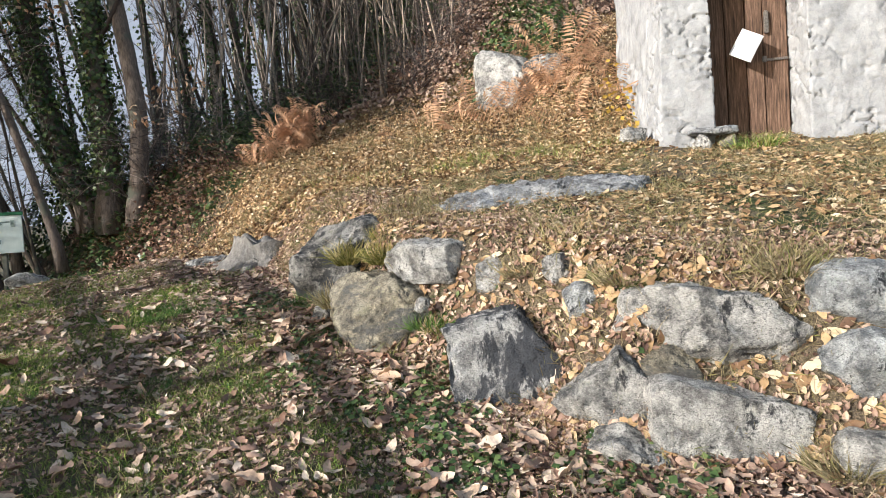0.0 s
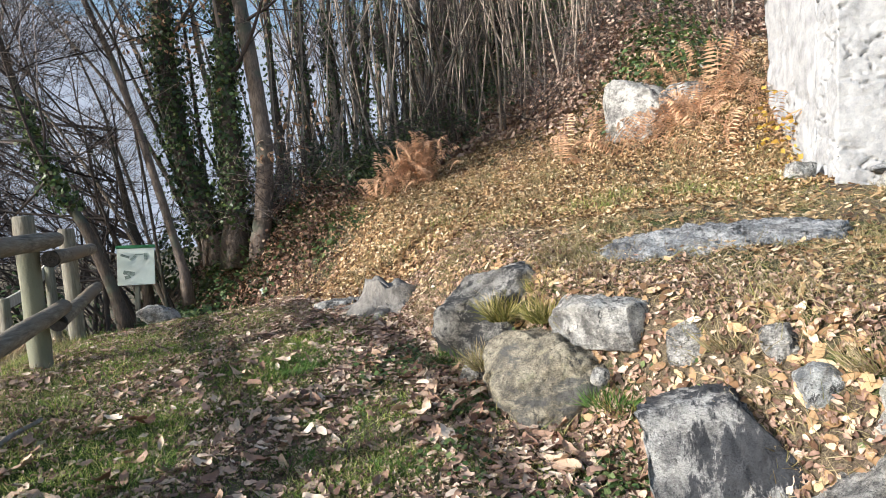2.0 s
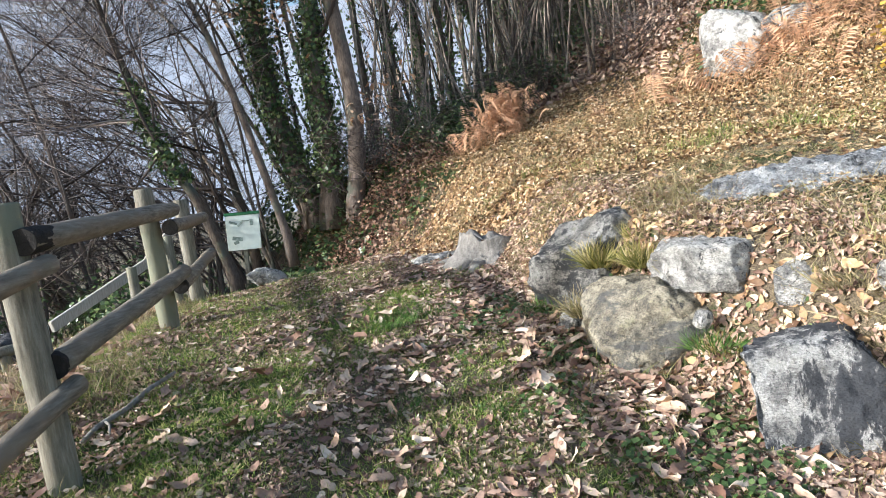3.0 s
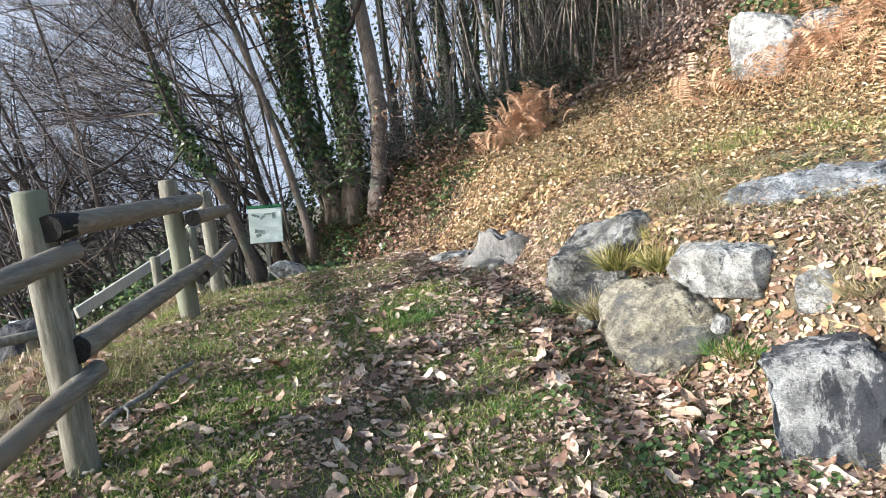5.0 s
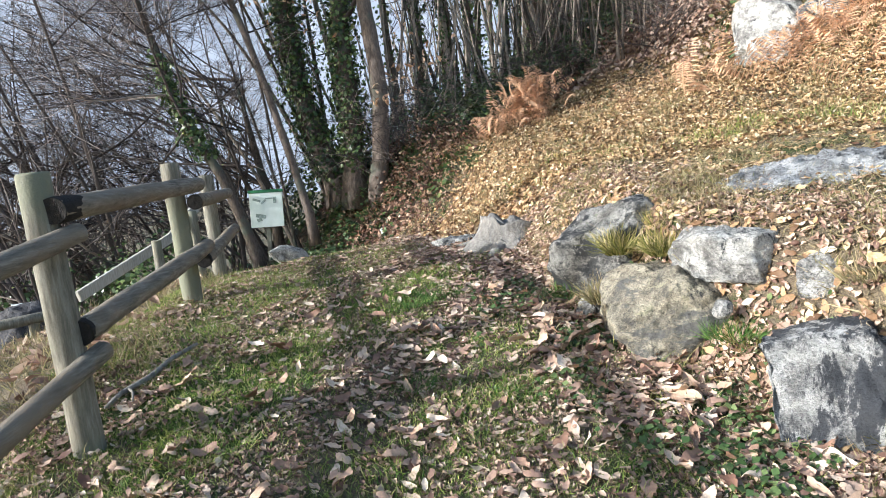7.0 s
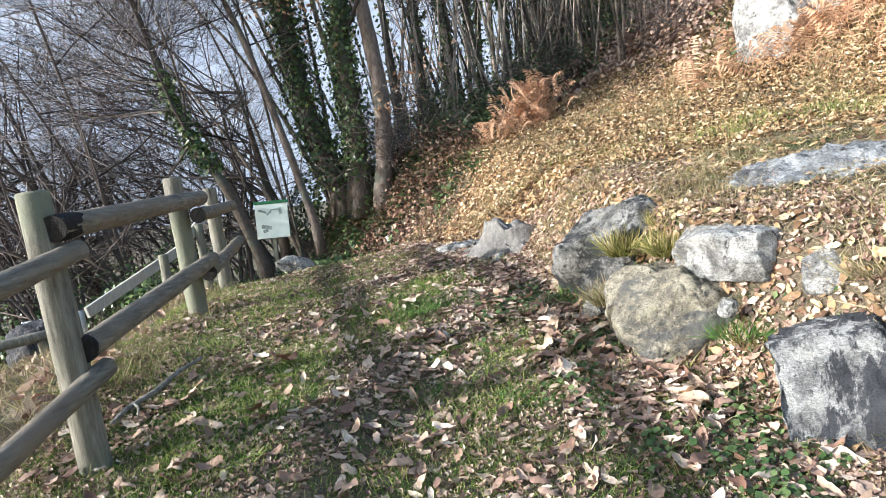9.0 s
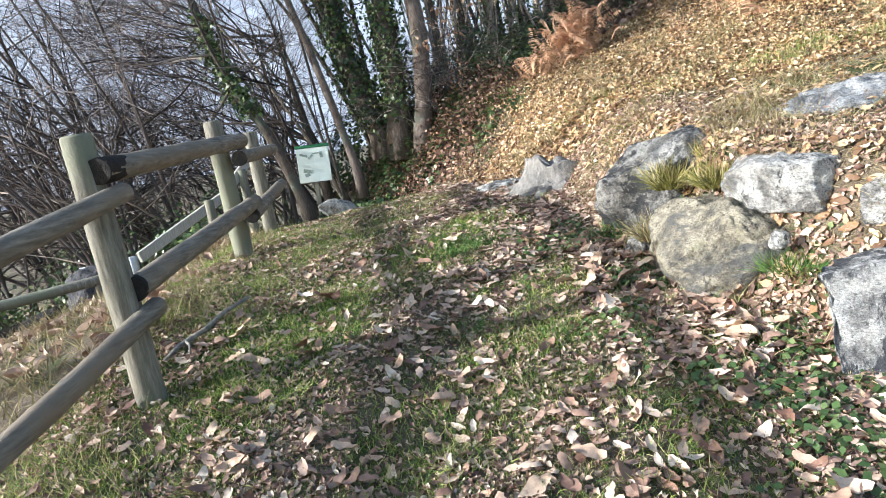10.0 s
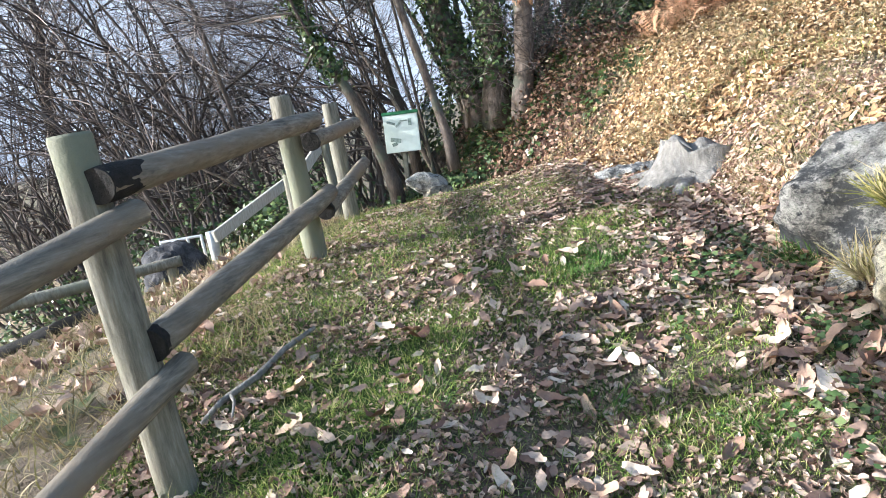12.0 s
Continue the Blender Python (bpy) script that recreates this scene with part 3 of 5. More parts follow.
part("stump_body", bm, M_STUMP, stump, "", True)
for n, (a, ln) in enumerate(((2.9, 0.62), (4.3, 0.36), (5.7, 0.4))):
    bm = bmesh.new()
    pts = [(math.cos(a) * (0.12 + ln * k / 6), math.sin(a) * (0.12 + ln * k / 6) + 0.05 * math.sin(k), 0.09 - 0.015 * k) for k in range(7)]
    tube(bm, pts, [0.075, 0.07, 0.06, 0.05, 0.045, 0.035, 0.02], 10, True, 0.3, n)
    part("root", bm, M_STUMP, stump, "", True)

# ---- sign board ----
sign = tagged(new("sign_board"), "pale weathered information board with a green header on a post", "sign")
sign.matrix_world = pose(-2.97, 10.58, 1.31, -6, 3, 8)
bm = bmesh.new()
add_box(bm, (0.53, 0.03, 0.57), (0, 0, 0), None, 0.006)
part("board", bm, M_BOARD, sign)
bm = bmesh.new()
add_box(bm, (0.56, 0.05, 0.05), (0, -0.003, 0.30), None, 0.008)
part("header", bm, M_GREEN, sign, "green top strip")
for n, (x, z, w, h, r) in enumerate(((-0.15, 0.16, 0.13, 0.035, 20), (-0.04, 0.13, 0.10, 0.03, -40), (0.14, 0.15, 0.05, 0.10, 0), (-0.10, -0.10, 0.16, 0.06, 12), (-0.12, -0.16, 0.08, 0.05, -15), (0.05, 0.18, 0.12, 0.02, 0))):
    bm = bmesh.new()
    add_box(bm, (w, 0.004, h), (0, 0, 0), pose(x, -0.018, z, 0, r, 0))
    part("print", bm, M_INK, sign, "faded dark print")
bm = bmesh.new()
add_box(bm, (0.07, 0.07, 1.35), (0, 0.055, -0.40), None, 0.01)
part("post", bm, M_POST, sign)

# ---- sawn handrail and log rail below the path ----
handrail = tagged(new("handrail"), "grey sawn plank handrail going down the slope", "handrail")


def plank(a, b, w, h, parent, name="plank", mat=None):
    a, b = Vector(a), Vector(b)
    bm = bmesh.new()
    d = b - a
    m = Matrix.Translation((a + b) / 2) @ d.to_track_quat("X", "Z").to_matrix().to_4x4()
    add_box(bm, (d.length, w, h), (0, 0, 0), m, 0.006)
    return part(name, bm, mat or M_PLANK, parent)


plank((-4.22, 7.16, 0.66), (-3.83, 8.84, 1.12), 0.05, 0.13, handrail, "rail")
plank((-3.83, 8.86, 1.12), (-3.50, 9.40, 1.62), 0.05, 0.13, handrail, "rail")
plank((-3.86, 7.30, 0.33), (-3.60, 8.95, 0.72), 0.05, 0.13, handrail, "rail")
for x, y, z in ((-3.55, 7.85, 1.16), (-3.60, 9.15, 1.45)):
    part("post", bar((x, y, ground_z(x, y) - 0.3), (x, y, z), 0.066, 0.06, 8, 0.1, x), M_POST, handrail, "", True)
rail = part("log_rail", bar((-6.2, 5.1, 0.50), (-4.2, 6.5, 0.58), 0.062, 0.055, 12, 0.1, 5.0), M_POST, None, "", True)
tagged(rail, "dark round log rail of a lower fence", "rail")
for x, y in ((-6.0, 5.25), (-4.3, 6.45)):
    p = part("support", bar((x, y, ground_z(x, y) - 0.3), (x, y, 0.62), 0.055, 0.05, 6, 0.1, x), M_POST, rail, "", True)
log = part("fallen_log", bar((-6.3, 5.3, ground_z(-6.3, 5.3) + 0.08), (-4.5, 6.0, ground_z(-4.5, 6.0) + 0.08), 0.09, 0.075, 12, 0.25, 8.0), M_BURNT, None, "", True)
tagged(log, "dark rotting log on the lower slope", "log")
gate = tagged(new("metal_gate"), "small galvanised steel gate frame behind a dark boulder", "gate")
GZ0 = ground_z(-5.7, 8.5)
for a, b in (((-5.95, 8.45, GZ0 - 0.1), (-5.95, 8.45, 0.50)), ((-5.40, 8.58, GZ0 - 0.1), (-5.40, 8.58, 0.50)), ((-5.95, 8.45, 0.48), (-5.40, 8.58, 0.48)), ((-5.95, 8.45, 0.2), (-5.40, 8.58, 0.2)),
             ((-5.77, 8.49, 0.2), (-5.77, 8.49, 0.48)), ((-5.58, 8.53, 0.2), (-5.58, 8.53, 0.48))):
    part("gate_bar", bar(a, b, 0.02, 0.02, 3, 0.0), M_GALV, gate, "", True)
part("gate_post", bar((-5.25, 8.6, GZ0 - 0.2), (-5.25, 8.6, 0.52), 0.075, 0.075, 5, 0.02), M_GALV, gate, "", True)

# ---- a dead stick by the fence ----
bm = bmesh.new()
tube(bm, [(-1.30, 3.52, 0.76), (-1.36, 3.32, 0.74), (-1.40, 3.14, 0.70), (-1.48, 2.98, 0.67), (-1.50, 2.86, 0.64)], [0.010, 0.013, 0.014, 0.013, 0.008], 8, True, 0.3, 4.0)
tube(bm, [(-1.46, 3.02, 0.68), (-1.40, 2.95, 0.68), (-1.36, 2.86, 0.66)], [0.008, 0.007, 0.004], 6, True, 0.3, 5.0)
tagged(part("stick", bm, M_STUMP, None, "", True), "dead grey forked stick lying in the grass", "stick")

# ---- plants: materials ----


def bark(pale):
    def build(t):
        c = ramp(t, noise_node(t, 12.0, 7, 0.7, (3, 3, 0.8)), [(0.3, [v * 0.35 for v in pale]), (0.6, pale), (0.8, [min(1, v * 1.5) for v in pale])])
        return mix(t, step(t, noise_node(t, 2.2, 5, 0.6), 0.5, 0.68), c, (0.10, 0.11, 0.085))
    return build


M_BARK = material("dark_bark", bark((0.13, 0.102, 0.082)), 0.9, bump=0.8, bump_scale=30, distance=0.02)
M_BARK_PALE = material("smooth_grey_bark", bark((0.40, 0.325, 0.26)), 0.8, bump=0.3, bump_scale=20, distance=0.01)
M_BARK_GREY = material("mottled_grey_bark", bark((0.19, 0.15, 0.125)), 0.85, bump=0.6, bump_scale=22, distance=0.014)
M_TWIG = material("bare_twigs", lambda t: ramp(t, per_island(t), [(0.0, (0.022, 0.017, 0.017)), (0.5, (0.075, 0.060, 0.056)), (0.8, (0.18, 0.15, 0.135)), (1.0, (0.46, 0.38, 0.33))]), 0.8)


def leafy(name, stops, rough=0.5, through_light=0.25, spec=0.4):
    m = bpy.data.materials.new(name)
    m.use_nodes = True
    t = m.node_tree
    b = t.nodes["Principled BSDF"]
    b.inputs["Roughness"].default_value = rough
    b.inputs["Specular IOR Level"].default_value = spec
    c = ramp(t, per_island(t), stops)
    c = mix(t, 0.45, c, ramp(t, noise_node(t, 60.0, 4, 0.7), [(0.3, (0.45, 0.45, 0.45)), (0.7, (1.25, 1.2, 1.15))]), "MULTIPLY")
    t.links.new(c, b.inputs["Base Color"])
    if through_light:
        tr = t.nodes.new("ShaderNodeBsdfTranslucent")
        t.links.new(c, tr.inputs["Color"])
        mx = t.nodes.new("ShaderNodeMixShader")
        mx.inputs[0].default_value = through_light
        t.links.new(b.outputs[0], mx.inputs[1])
        t.links.new(tr.outputs[0], mx.inputs[2])
        t.links.new(mx.outputs[0], t.nodes["Material Output"].inputs["Surface"])
    return m


M_IVY = leafy("ivy_leaves", [(0.0, (0.02, 0.042, 0.012)), (0.5, (0.055, 0.10, 0.03)), (0.85, (0.12, 0.18, 0.055)), (1.0, (0.24, 0.28, 0.10))], 0.38, 0.12, 0.5)
M_GRASS = leafy("grass_blades", [(0.0, (0.06, 0.13, 0.025)), (0.4, (0.17, 0.27, 0.055)), (0.7, (0.33, 0.39, 0.09)), (0.88, (0.50, 0.48, 0.19)), (1.0, (0.62, 0.54, 0.35))], 0.6, 0.3, 0.2)
M_GRASS_DARK = leafy("dark_grass_blades", [(0.0, (0.04, 0.09, 0.02)), (0.6, (0.08, 0.17, 0.035)), (1.0, (0.17, 0.25, 0.07))], 0.6, 0.25, 0.2)
M_STRAW = leafy("dry_grass", [(0.0, (0.12, 0.10, 0.045)), (0.4, (0.28, 0.235, 0.125)), (0.75, (0.44, 0.37, 0.235)), (0.9, (0.26, 0.24, 0.095)), (1.0, (0.16, 0.19, 0.05))], 0.7, 0.25, 0.2)
M_LITTER = leafy("dry_chestnut_leaves", [(0.0, (0.12, 0.066, 0.05)), (0.3, (0.29, 0.185, 0.14)), (0.6, (0.45, 0.315, 0.24)), (0.85, (0.58, 0.44, 0.34)), (1.0, (0.74, 0.62, 0.50))], 0.6, 0.18, 0.3)
M_LITTER_RED = leafy("red_brown_leaf_litter", [(0.0, (0.06, 0.036, 0.028)), (0.4, (0.21, 0.118, 0.083)), (0.75, (0.39, 0.24, 0.165)), (1.0, (0.64, 0.48, 0.36))], 0.6, 0.18, 0.3)
M_TUFT = leafy("yellow_green_tufts", [(0.0, (0.07, 0.085, 0.018)), (0.45, (0.24, 0.23, 0.06)), (0.8, (0.42, 0.36, 0.14)), (1.0, (0.60, 0.49, 0.29))], 0.6, 0.3, 0.2)
M_LITTER_GOLD = leafy("golden_leaf_litter", [(0.0, (0.11, 0.06, 0.035)), (0.25, (0.26, 0.155, 0.08)), (0.6, (0.50, 0.34, 0.18)), (0.85, (0.66, 0.50, 0.30)), (1.0, (0.82, 0.71, 0.52))], 0.6, 0.2, 0.3)
M_FERN = leafy("dry_bracken", [(0.0, (0.42, 0.22, 0.12)), (0.5, (0.72, 0.45, 0.28)), (1.0, (0.90, 0.70, 0.52))], 0.7, 0.4, 0.2)
M_WEED = leafy("low_green_weeds", [(0.0, (0.04, 0.08, 0.022)), (0.6, (0.085, 0.145, 0.045)), (1.0, (0.19, 0.24, 0.09))], 0.45, 0.25, 0.45)

M_GOLD = leafy("yellow_autumn_leaves", [(0.0, (0.40, 0.24, 0.04)), (1.0, (0.72, 0.52, 0.12))], 0.6, 0.3, 0.3)


def leaf_object(t):
    c = ramp(t, per_object(t), [(0.0, (0.18, 0.095, 0.065)), (0.3, (0.38, 0.25, 0.18)), (0.6, (0.54, 0.40, 0.29)), (1.0, (0.74, 0.62, 0.50))])
    return mix(t, 0.6, c, ramp(t, noise_node(t, 40.0, 6, 0.7), [(0.3, (0.45, 0.42, 0.4)), (0.7, (1.15, 1.1, 1.05))]), "MULTIPLY")


M_LEAF = material("large_dry_leaf", leaf_object, 0.6, bump=0.3, bump_scale=60, distance=0.004)

RNG = np.random.default_rng(11)


def fast_mesh(name, verts, faces, mat, smooth=False):
    """verts (n, 3), faces (m, k) of one size."""
    me = bpy.data.meshes.new(name)
    m, k = faces.shape
    me.vertices.add(len(verts))
    me.vertices.foreach_set("co", np.ascontiguousarray(verts, np.float32).ravel())
    me.loops.add(m * k)
    me.loops.foreach_set("vertex_index", np.ascontiguousarray(faces, np.int32).ravel())
    me.polygons.add(m)
    me.polygons.foreach_set("loop_start", np.arange(0, m * k, k, dtype=np.int32))
    if smooth:
        me.polygons.foreach_set("use_smooth", np.ones(m, bool))
    me.update(calc_edges=True)
    me.materials.append(mat)
    return me


def frames_of(normal, spin):
    """Turn matrices whose third column is the normal, spun about it."""
    n = normal / np.linalg.norm(normal, axis=1, keepdims=True)
    ref = np.where(np.abs(n[:, 2:3]) > 0.95, [[1.0, 0, 0]], [[0, 0, 1.0]])
    u = np.cross(ref, n)
    u /= np.linalg.norm(u, axis=1, keepdims=True)
    w = np.cross(n, u)
    c, s = np.cos(spin)[:, None], np.sin(spin)[:, None]
    return np.stack([u * c + w * s, -u * s + w * c, n], axis=2)


def scatter(name, templates, places, turns, scales, mat, smooth=False):
    """One mesh with a copy of a template (verts, faces) at each place."""
    allv, allf, base = [], [], 0
    pick = RNG.integers(0, len(templates), len(places))
    for n, (tv, tf) in enumerate(templates):
        sel = np.where(pick == n)[0]
        if not len(sel):
            continue
        v = np.einsum("nij,vj->nvi", turns[sel], tv) * scales[sel, None, None] + places[sel, None, :]
        f = tf[None] + (np.arange(len(sel)) * len(tv))[:, None, None] + base
        allv.append(v.reshape(-1, 3))
        allf.append(f.reshape(-1, tf.shape[1]))
        base += v.shape[0] * v.shape[1]
    return fast_mesh(name, np.concatenate(allv), np.concatenate(allf), mat, smooth)


def leaf_template(length, width, curl, cup, twist, n=6, seed=0):
    rnd = random.Random(seed)
    v = []
    for i in range(n + 1):
        k = i / n
        w = width * (math.sin(math.pi * min(1, k * 0.92 + 0.04)) ** 0.75) * (1 + rnd.uniform(-0.28, 0.22))
        z = curl * (k - 0.5) ** 2 * 4 + rnd.uniform(-0.008, 0.008)
        for s in (-1, 0, 1):
            v.append(((k - 0.5) * length, s * w / 2, z + cup * abs(s) * (1 + 0.6 * math.sin(5 * k + seed)) + twist * s * (k - 0.5)))
    f = []
    for i in range(n):
        for s in (0, 1):
            a = i * 3 + s
            f.append((a, a + 3, a + 4, a + 1))
    v = np.array(v)
    v[:, 2] -= v[:, 2].min()
    return v, np.array(f)


BIG_LEAVES = [leaf_template(0.17, 0.078, c * 0.45, u * 0.5, w * 0.5, 6, i) for i, (c, u, w) in enumerate(((0.02, 0.012, 0.02), (0.035, 0.02, -0.03), (-0.02, 0.015, 0.04), (0.01, 0.03, 0.0), (0.045, 0.008, 0.05), (-0.03, -0.01, -0.04)))]
SMALL_LEAVES = [leaf_template(0.125, 0.066, c, u, w, 3, i + 9) for i, (c, u, w) in enumerate(((0.03, 0.012, 0.02), (0.04, 0.02, -0.04), (-0.02, 0.015, 0.05), (0.015, 0.03, 0.0)))]
IVY_LEAF = [(np.array([(0, -0.5, 0), (0.5, 0.0, 0.10), (0, 0.5, 0.0), (-0.5, 0.0, 0.10)]), np.array([(0, 1, 2, 3)])),
            (np.array([(0, -0.5, 0.05), (0.38, -0.05, 0.0), (0, 0.6, -0.12), (-0.38, -0.05, 0.0)]), np.array([(0, 1, 2, 3)]))]


def blade(h, w, lean, n=3):
    v = []
    for i in range(n + 1):
        k = i / n
        for s in (-1, 1):
            v.append((s * w * (1 - k * 0.85) / 2, lean * k * k, h * k * (1 - 0.25 * abs(lean) / h * k)))
    return np.array(v), np.array([(2 * i, 2 * i + 1, 2 * i + 3, 2 * i + 2) for i in range(n)])


BLADES = [blade(1.0, 0.055, l) for l in (0.15, 0.45, 0.7, 0.95)]
SHORT_BLADES = [blade(1.0, 0.085, l, 2) for l in (0.2, 0.5, 0.8, 1.0)]

# ---- trees ----


def limb_points(rnd, start, way, length, n, wander, lift=0.0):
    pts, p, d = [Vector(start)], Vector(start), Vector(way).normalized()
    for _ in range(n):
        d = (d + Vector((rnd.uniform(-wander, wander), rnd.uniform(-wander, wander), rnd.uniform(-wander, wander) + lift))).normalized()
        p = p + d * (length / n)
        pts.append(p.copy())
    return pts


class Twigs:
    """Collects thin round limbs into one mesh."""

    def __init__(self):
        self.v, self.f, self.count = [], [], 0

    def add(self, pts, r0, r1, sides=4):
        n = len(pts)
        base = self.count
        for i, p in enumerate(pts):
            d = (pts[min(i + 1, n - 1)] - pts[max(i - 1, 0)]).normalized()
            u = d.orthogonal().normalized()
            w = d.cross(u)
            r = r0 + (r1 - r0) * i / (n - 1)
            for s in range(sides):
                a = 2 * math.pi * s / sides
                q = p + (u * math.cos(a) + w * math.sin(a)) * r
                self.v.append((q.x, q.y, q.z))
        for i in range(n - 1):
            for s in range(sides):
                a, b = base + i * sides + s, base + i * sides + (s + 1) % sides
                self.f.append((a, b, b + sides, a + sides))
        self.count += n * sides

    def grow(self, rnd, pts, r, depth, kids, reach, spread=0.9, lift=0.04):
        """Side limbs along a limb, and theirs in turn."""
        if depth == 0:
            return
        for _ in range(kids):
            k = rnd.uniform(0.2, 1.0)
            i = min(int(k * (len(pts) - 1)), len(pts) - 2)
            at = pts[i].lerp(pts[i + 1], k * (len(pts) - 1) - i)
            along = (pts[i + 1] - pts[i]).normalized()
            side = Vector((rnd.uniform(-1, 1), rnd.uniform(-1, 1), rnd.uniform(-0.5, 0.8))).normalized()
            way = (along * (1 - spread * 0.5) + side * spread).normalized()
            ln = reach * rnd.uniform(0.5, 1.1)
            rr = max(0.0034, r * (1 - 0.6 * k) * 0.45)
            kid = limb_points(rnd, at, way, ln, 5 if depth > 1 else 4, 0.16, lift)
            self.add(kid, rr, max(0.0022, rr * 0.35), 5 if rr > 0.02 else 3)
            self.grow(rnd, kid, rr, depth - 1, max(3, int(kids * 0.7)), reach * 0.55, spread, lift)

    def mesh(self, name, mat):
        return fast_mesh(name, np.array(self.v), np.array(self.f), mat, True)


def smooth_path(pts, n):
    pts = [Vector(p) for p in pts]
    out = []
    for i in range(len(pts) - 1):
        p0, p1, p2, p3 = pts[max(i - 1, 0)], pts[i], pts[i + 1], pts[min(i + 2, len(pts) - 1)]
        for j in range(n):
            k = j / n
            out.append(0.5 * (2 * p1 + (p2 - p0) * k + (2 * p0 - 5 * p1 + 4 * p2 - p3) * k * k + (3 * p1 - p0 - 3 * p2 + p3) * k ** 3))
    return out + [pts[-1]]


def ivy_on(name, pts, radii, lo, hi, count, size, parent, thick=0.10, seed=1):
    rng = np.random.default_rng(seed)
    P = np.array(pts)
    k = rng.uniform(lo, hi, count) * (len(pts) - 1)
    clump = 0.5 + 0.5 * np.sin(k * 5.1 + seed) * np.sin(k * 2.3 + 2 * seed)
    k = k[rng.uniform(0, 1, count) < 0.45 + 0.55 * clump]
    i = np.minimum(k.astype(int), len(pts) - 2)
    c = P[i] + (P[i + 1] - P[i]) * (k - i)[:, None]
    a = rng.uniform(0, 2 * np.pi, len(k))
    r = np.interp(k, np.arange(len(pts)), radii) + np.abs(rng.normal(0, thick, len(k)))
    n = np.stack([np.cos(a), np.sin(a), rng.normal(0.15, 0.35, len(k))], 1)
    at = c + n * r[:, None]
    T = frames_of(n + rng.normal(0, 0.45, n.shape), rng.uniform(0, 6.28, len(k)))
    me = scatter(name, IVY_LEAF, at, T, size * rng.uniform(0.6, 1.2, len(k)), M_IVY)
    ob = new(name, me)
    ob.parent = parent
    return ob


def tree(label, pts, r0, r1, mat=None, ivy=None, kids=9, reach=1.6, depth=3, seed=1, category="tree", name="tree", group="", twig_from=0.25, ivy_size=0.075, thick=0.07):
    rnd = random.Random(seed)
    path = smooth_path(pts, 6)
    path[0] = path[0] - Vector((0, 0, 0.35))
    n = len(path)
    radii = [r0 + (r1 - r0) * i / (n - 1) for i in range(n)]
    radii[0] *= 1.45
    radii[1] *= 1.2
    ob = tagged(new(name), label, category, group)
    bm = bmesh.new()
    tube(bm, path, radii, 12 if r0 > 0.05 else 8, True, 0.16, seed)
    part("trunk", bm, mat or M_BARK, ob, "", True)
    if kids:
        tw = Twigs()
        tw.grow(rnd, path[int(n * twig_from):], r0 * 0.7, depth, kids, reach)
        new("crown", tw.mesh("crown", M_TWIG)).parent = ob
    if ivy:
        lo, hi, count = ivy
        ivy_on("ivy", path, radii, lo, hi, count, ivy_size, ob, thick, seed)
    return ob


tree("smooth grey-barked tree leaning at the path edge", [(-1.14, 10.80, 1.39), (-1.00, 10.89, 2.26), (-0.94, 10.97, 3.09), (-0.99, 11.05, 3.94), (-1.07, 11.12, 4.79), (-1.20, 11.25, 6.21), (-1.37, 11.40, 7.91)], 0.15, 0.10, M_BARK_GREY, None, 7, 1.6, 3, 2, twig_from=0.6)
tree("tree trunk thickly clad in ivy", [(-1.57, 10.99, 1.48), (-1.47, 11.09, 2.52), (-1.50, 11.20, 3.66), (-1.45, 11.31, 4.89), (-1.36, 11.49, 6.78)], 0.18, 0.13, M_BARK, (0.10, 1.0, 4600), 6, 1.5, 3, 3, twig_from=0.5, thick=0.13)
tree("leaning tree trunk covered by dark ivy", [(-1.87, 11.39, 1.55), (-2.17, 11.45, 2.43), (-2.39, 11.54, 3.45), (-2.47, 11.62, 4.44), (-2.50, 11.71, 5.43), (-2.44, 11.92, 7.59)], 0.20, 0.14, M_BARK, (0.02, 1.0, 6000), 6, 1.6, 3, 4, twig_from=0.5, thick=0.16)
tree("slender pale tree leaning over the valley", [(-2.24, 10.53, 1.0), (-2.54, 10.63, 2.44), (-2.81, 10.72, 3.58), (-3.07, 10.80, 4.53), (-3.38, 10.86, 5.39), (-3.86, 10.96, 6.73)], 0.07, 0.035, M_BARK_GREY, None, 12, 1.4, 3, 5, twig_from=0.35)
tree("slender bare stem between ivy-clad trunks", [(-1.71, 11.66, 1.3), (-1.81, 11.79, 3.70), (-1.95, 11.87, 4.62), (-2.04, 11.95, 5.53), (-2.11, 12.05, 6.64)], 0.065, 0.03, M_BARK_PALE, None, 6, 1.2, 3, 6)
tree("bare spreading tree with a clump of ivy", [(-3.07, 10.21, 0.5), (-3.50, 10.23, 1.92), (-3.87, 10.28, 2.59), (-4.13, 10.33, 3.34), (-4.31, 10.39, 4.07), (-4.55, 10.48, 5.08), (-4.78, 10.57, 6.18)], 0.09, 0.03, M_BARK, (0.22, 0.62, 1500), 26, 3.2, 3, 7, twig_from=0.05, thick=0.10)
tree("dark straight trunk at the wood's edge", [(2.51, 16.22, 2.9), (2.39, 16.35, 5.06), (2.32, 16.44, 6.16), (2.39, 16.66, 8.46)], 0.20, 0.14, M_BARK, (0.1, 1.0, 700), 6, 1.8, 3, 8, twig_from=0.4)
tree("dark ivy-clad trunk at the wood's edge", [(3.08, 16.25, 2.9), (3.01, 16.38, 5.12), (3.04, 16.51, 6.48), (3.23, 16.72, 8.63)], 0.21, 0.15, M_BARK, (0.05, 1.0, 1900), 6, 1.8, 3, 9, twig_from=0.4)
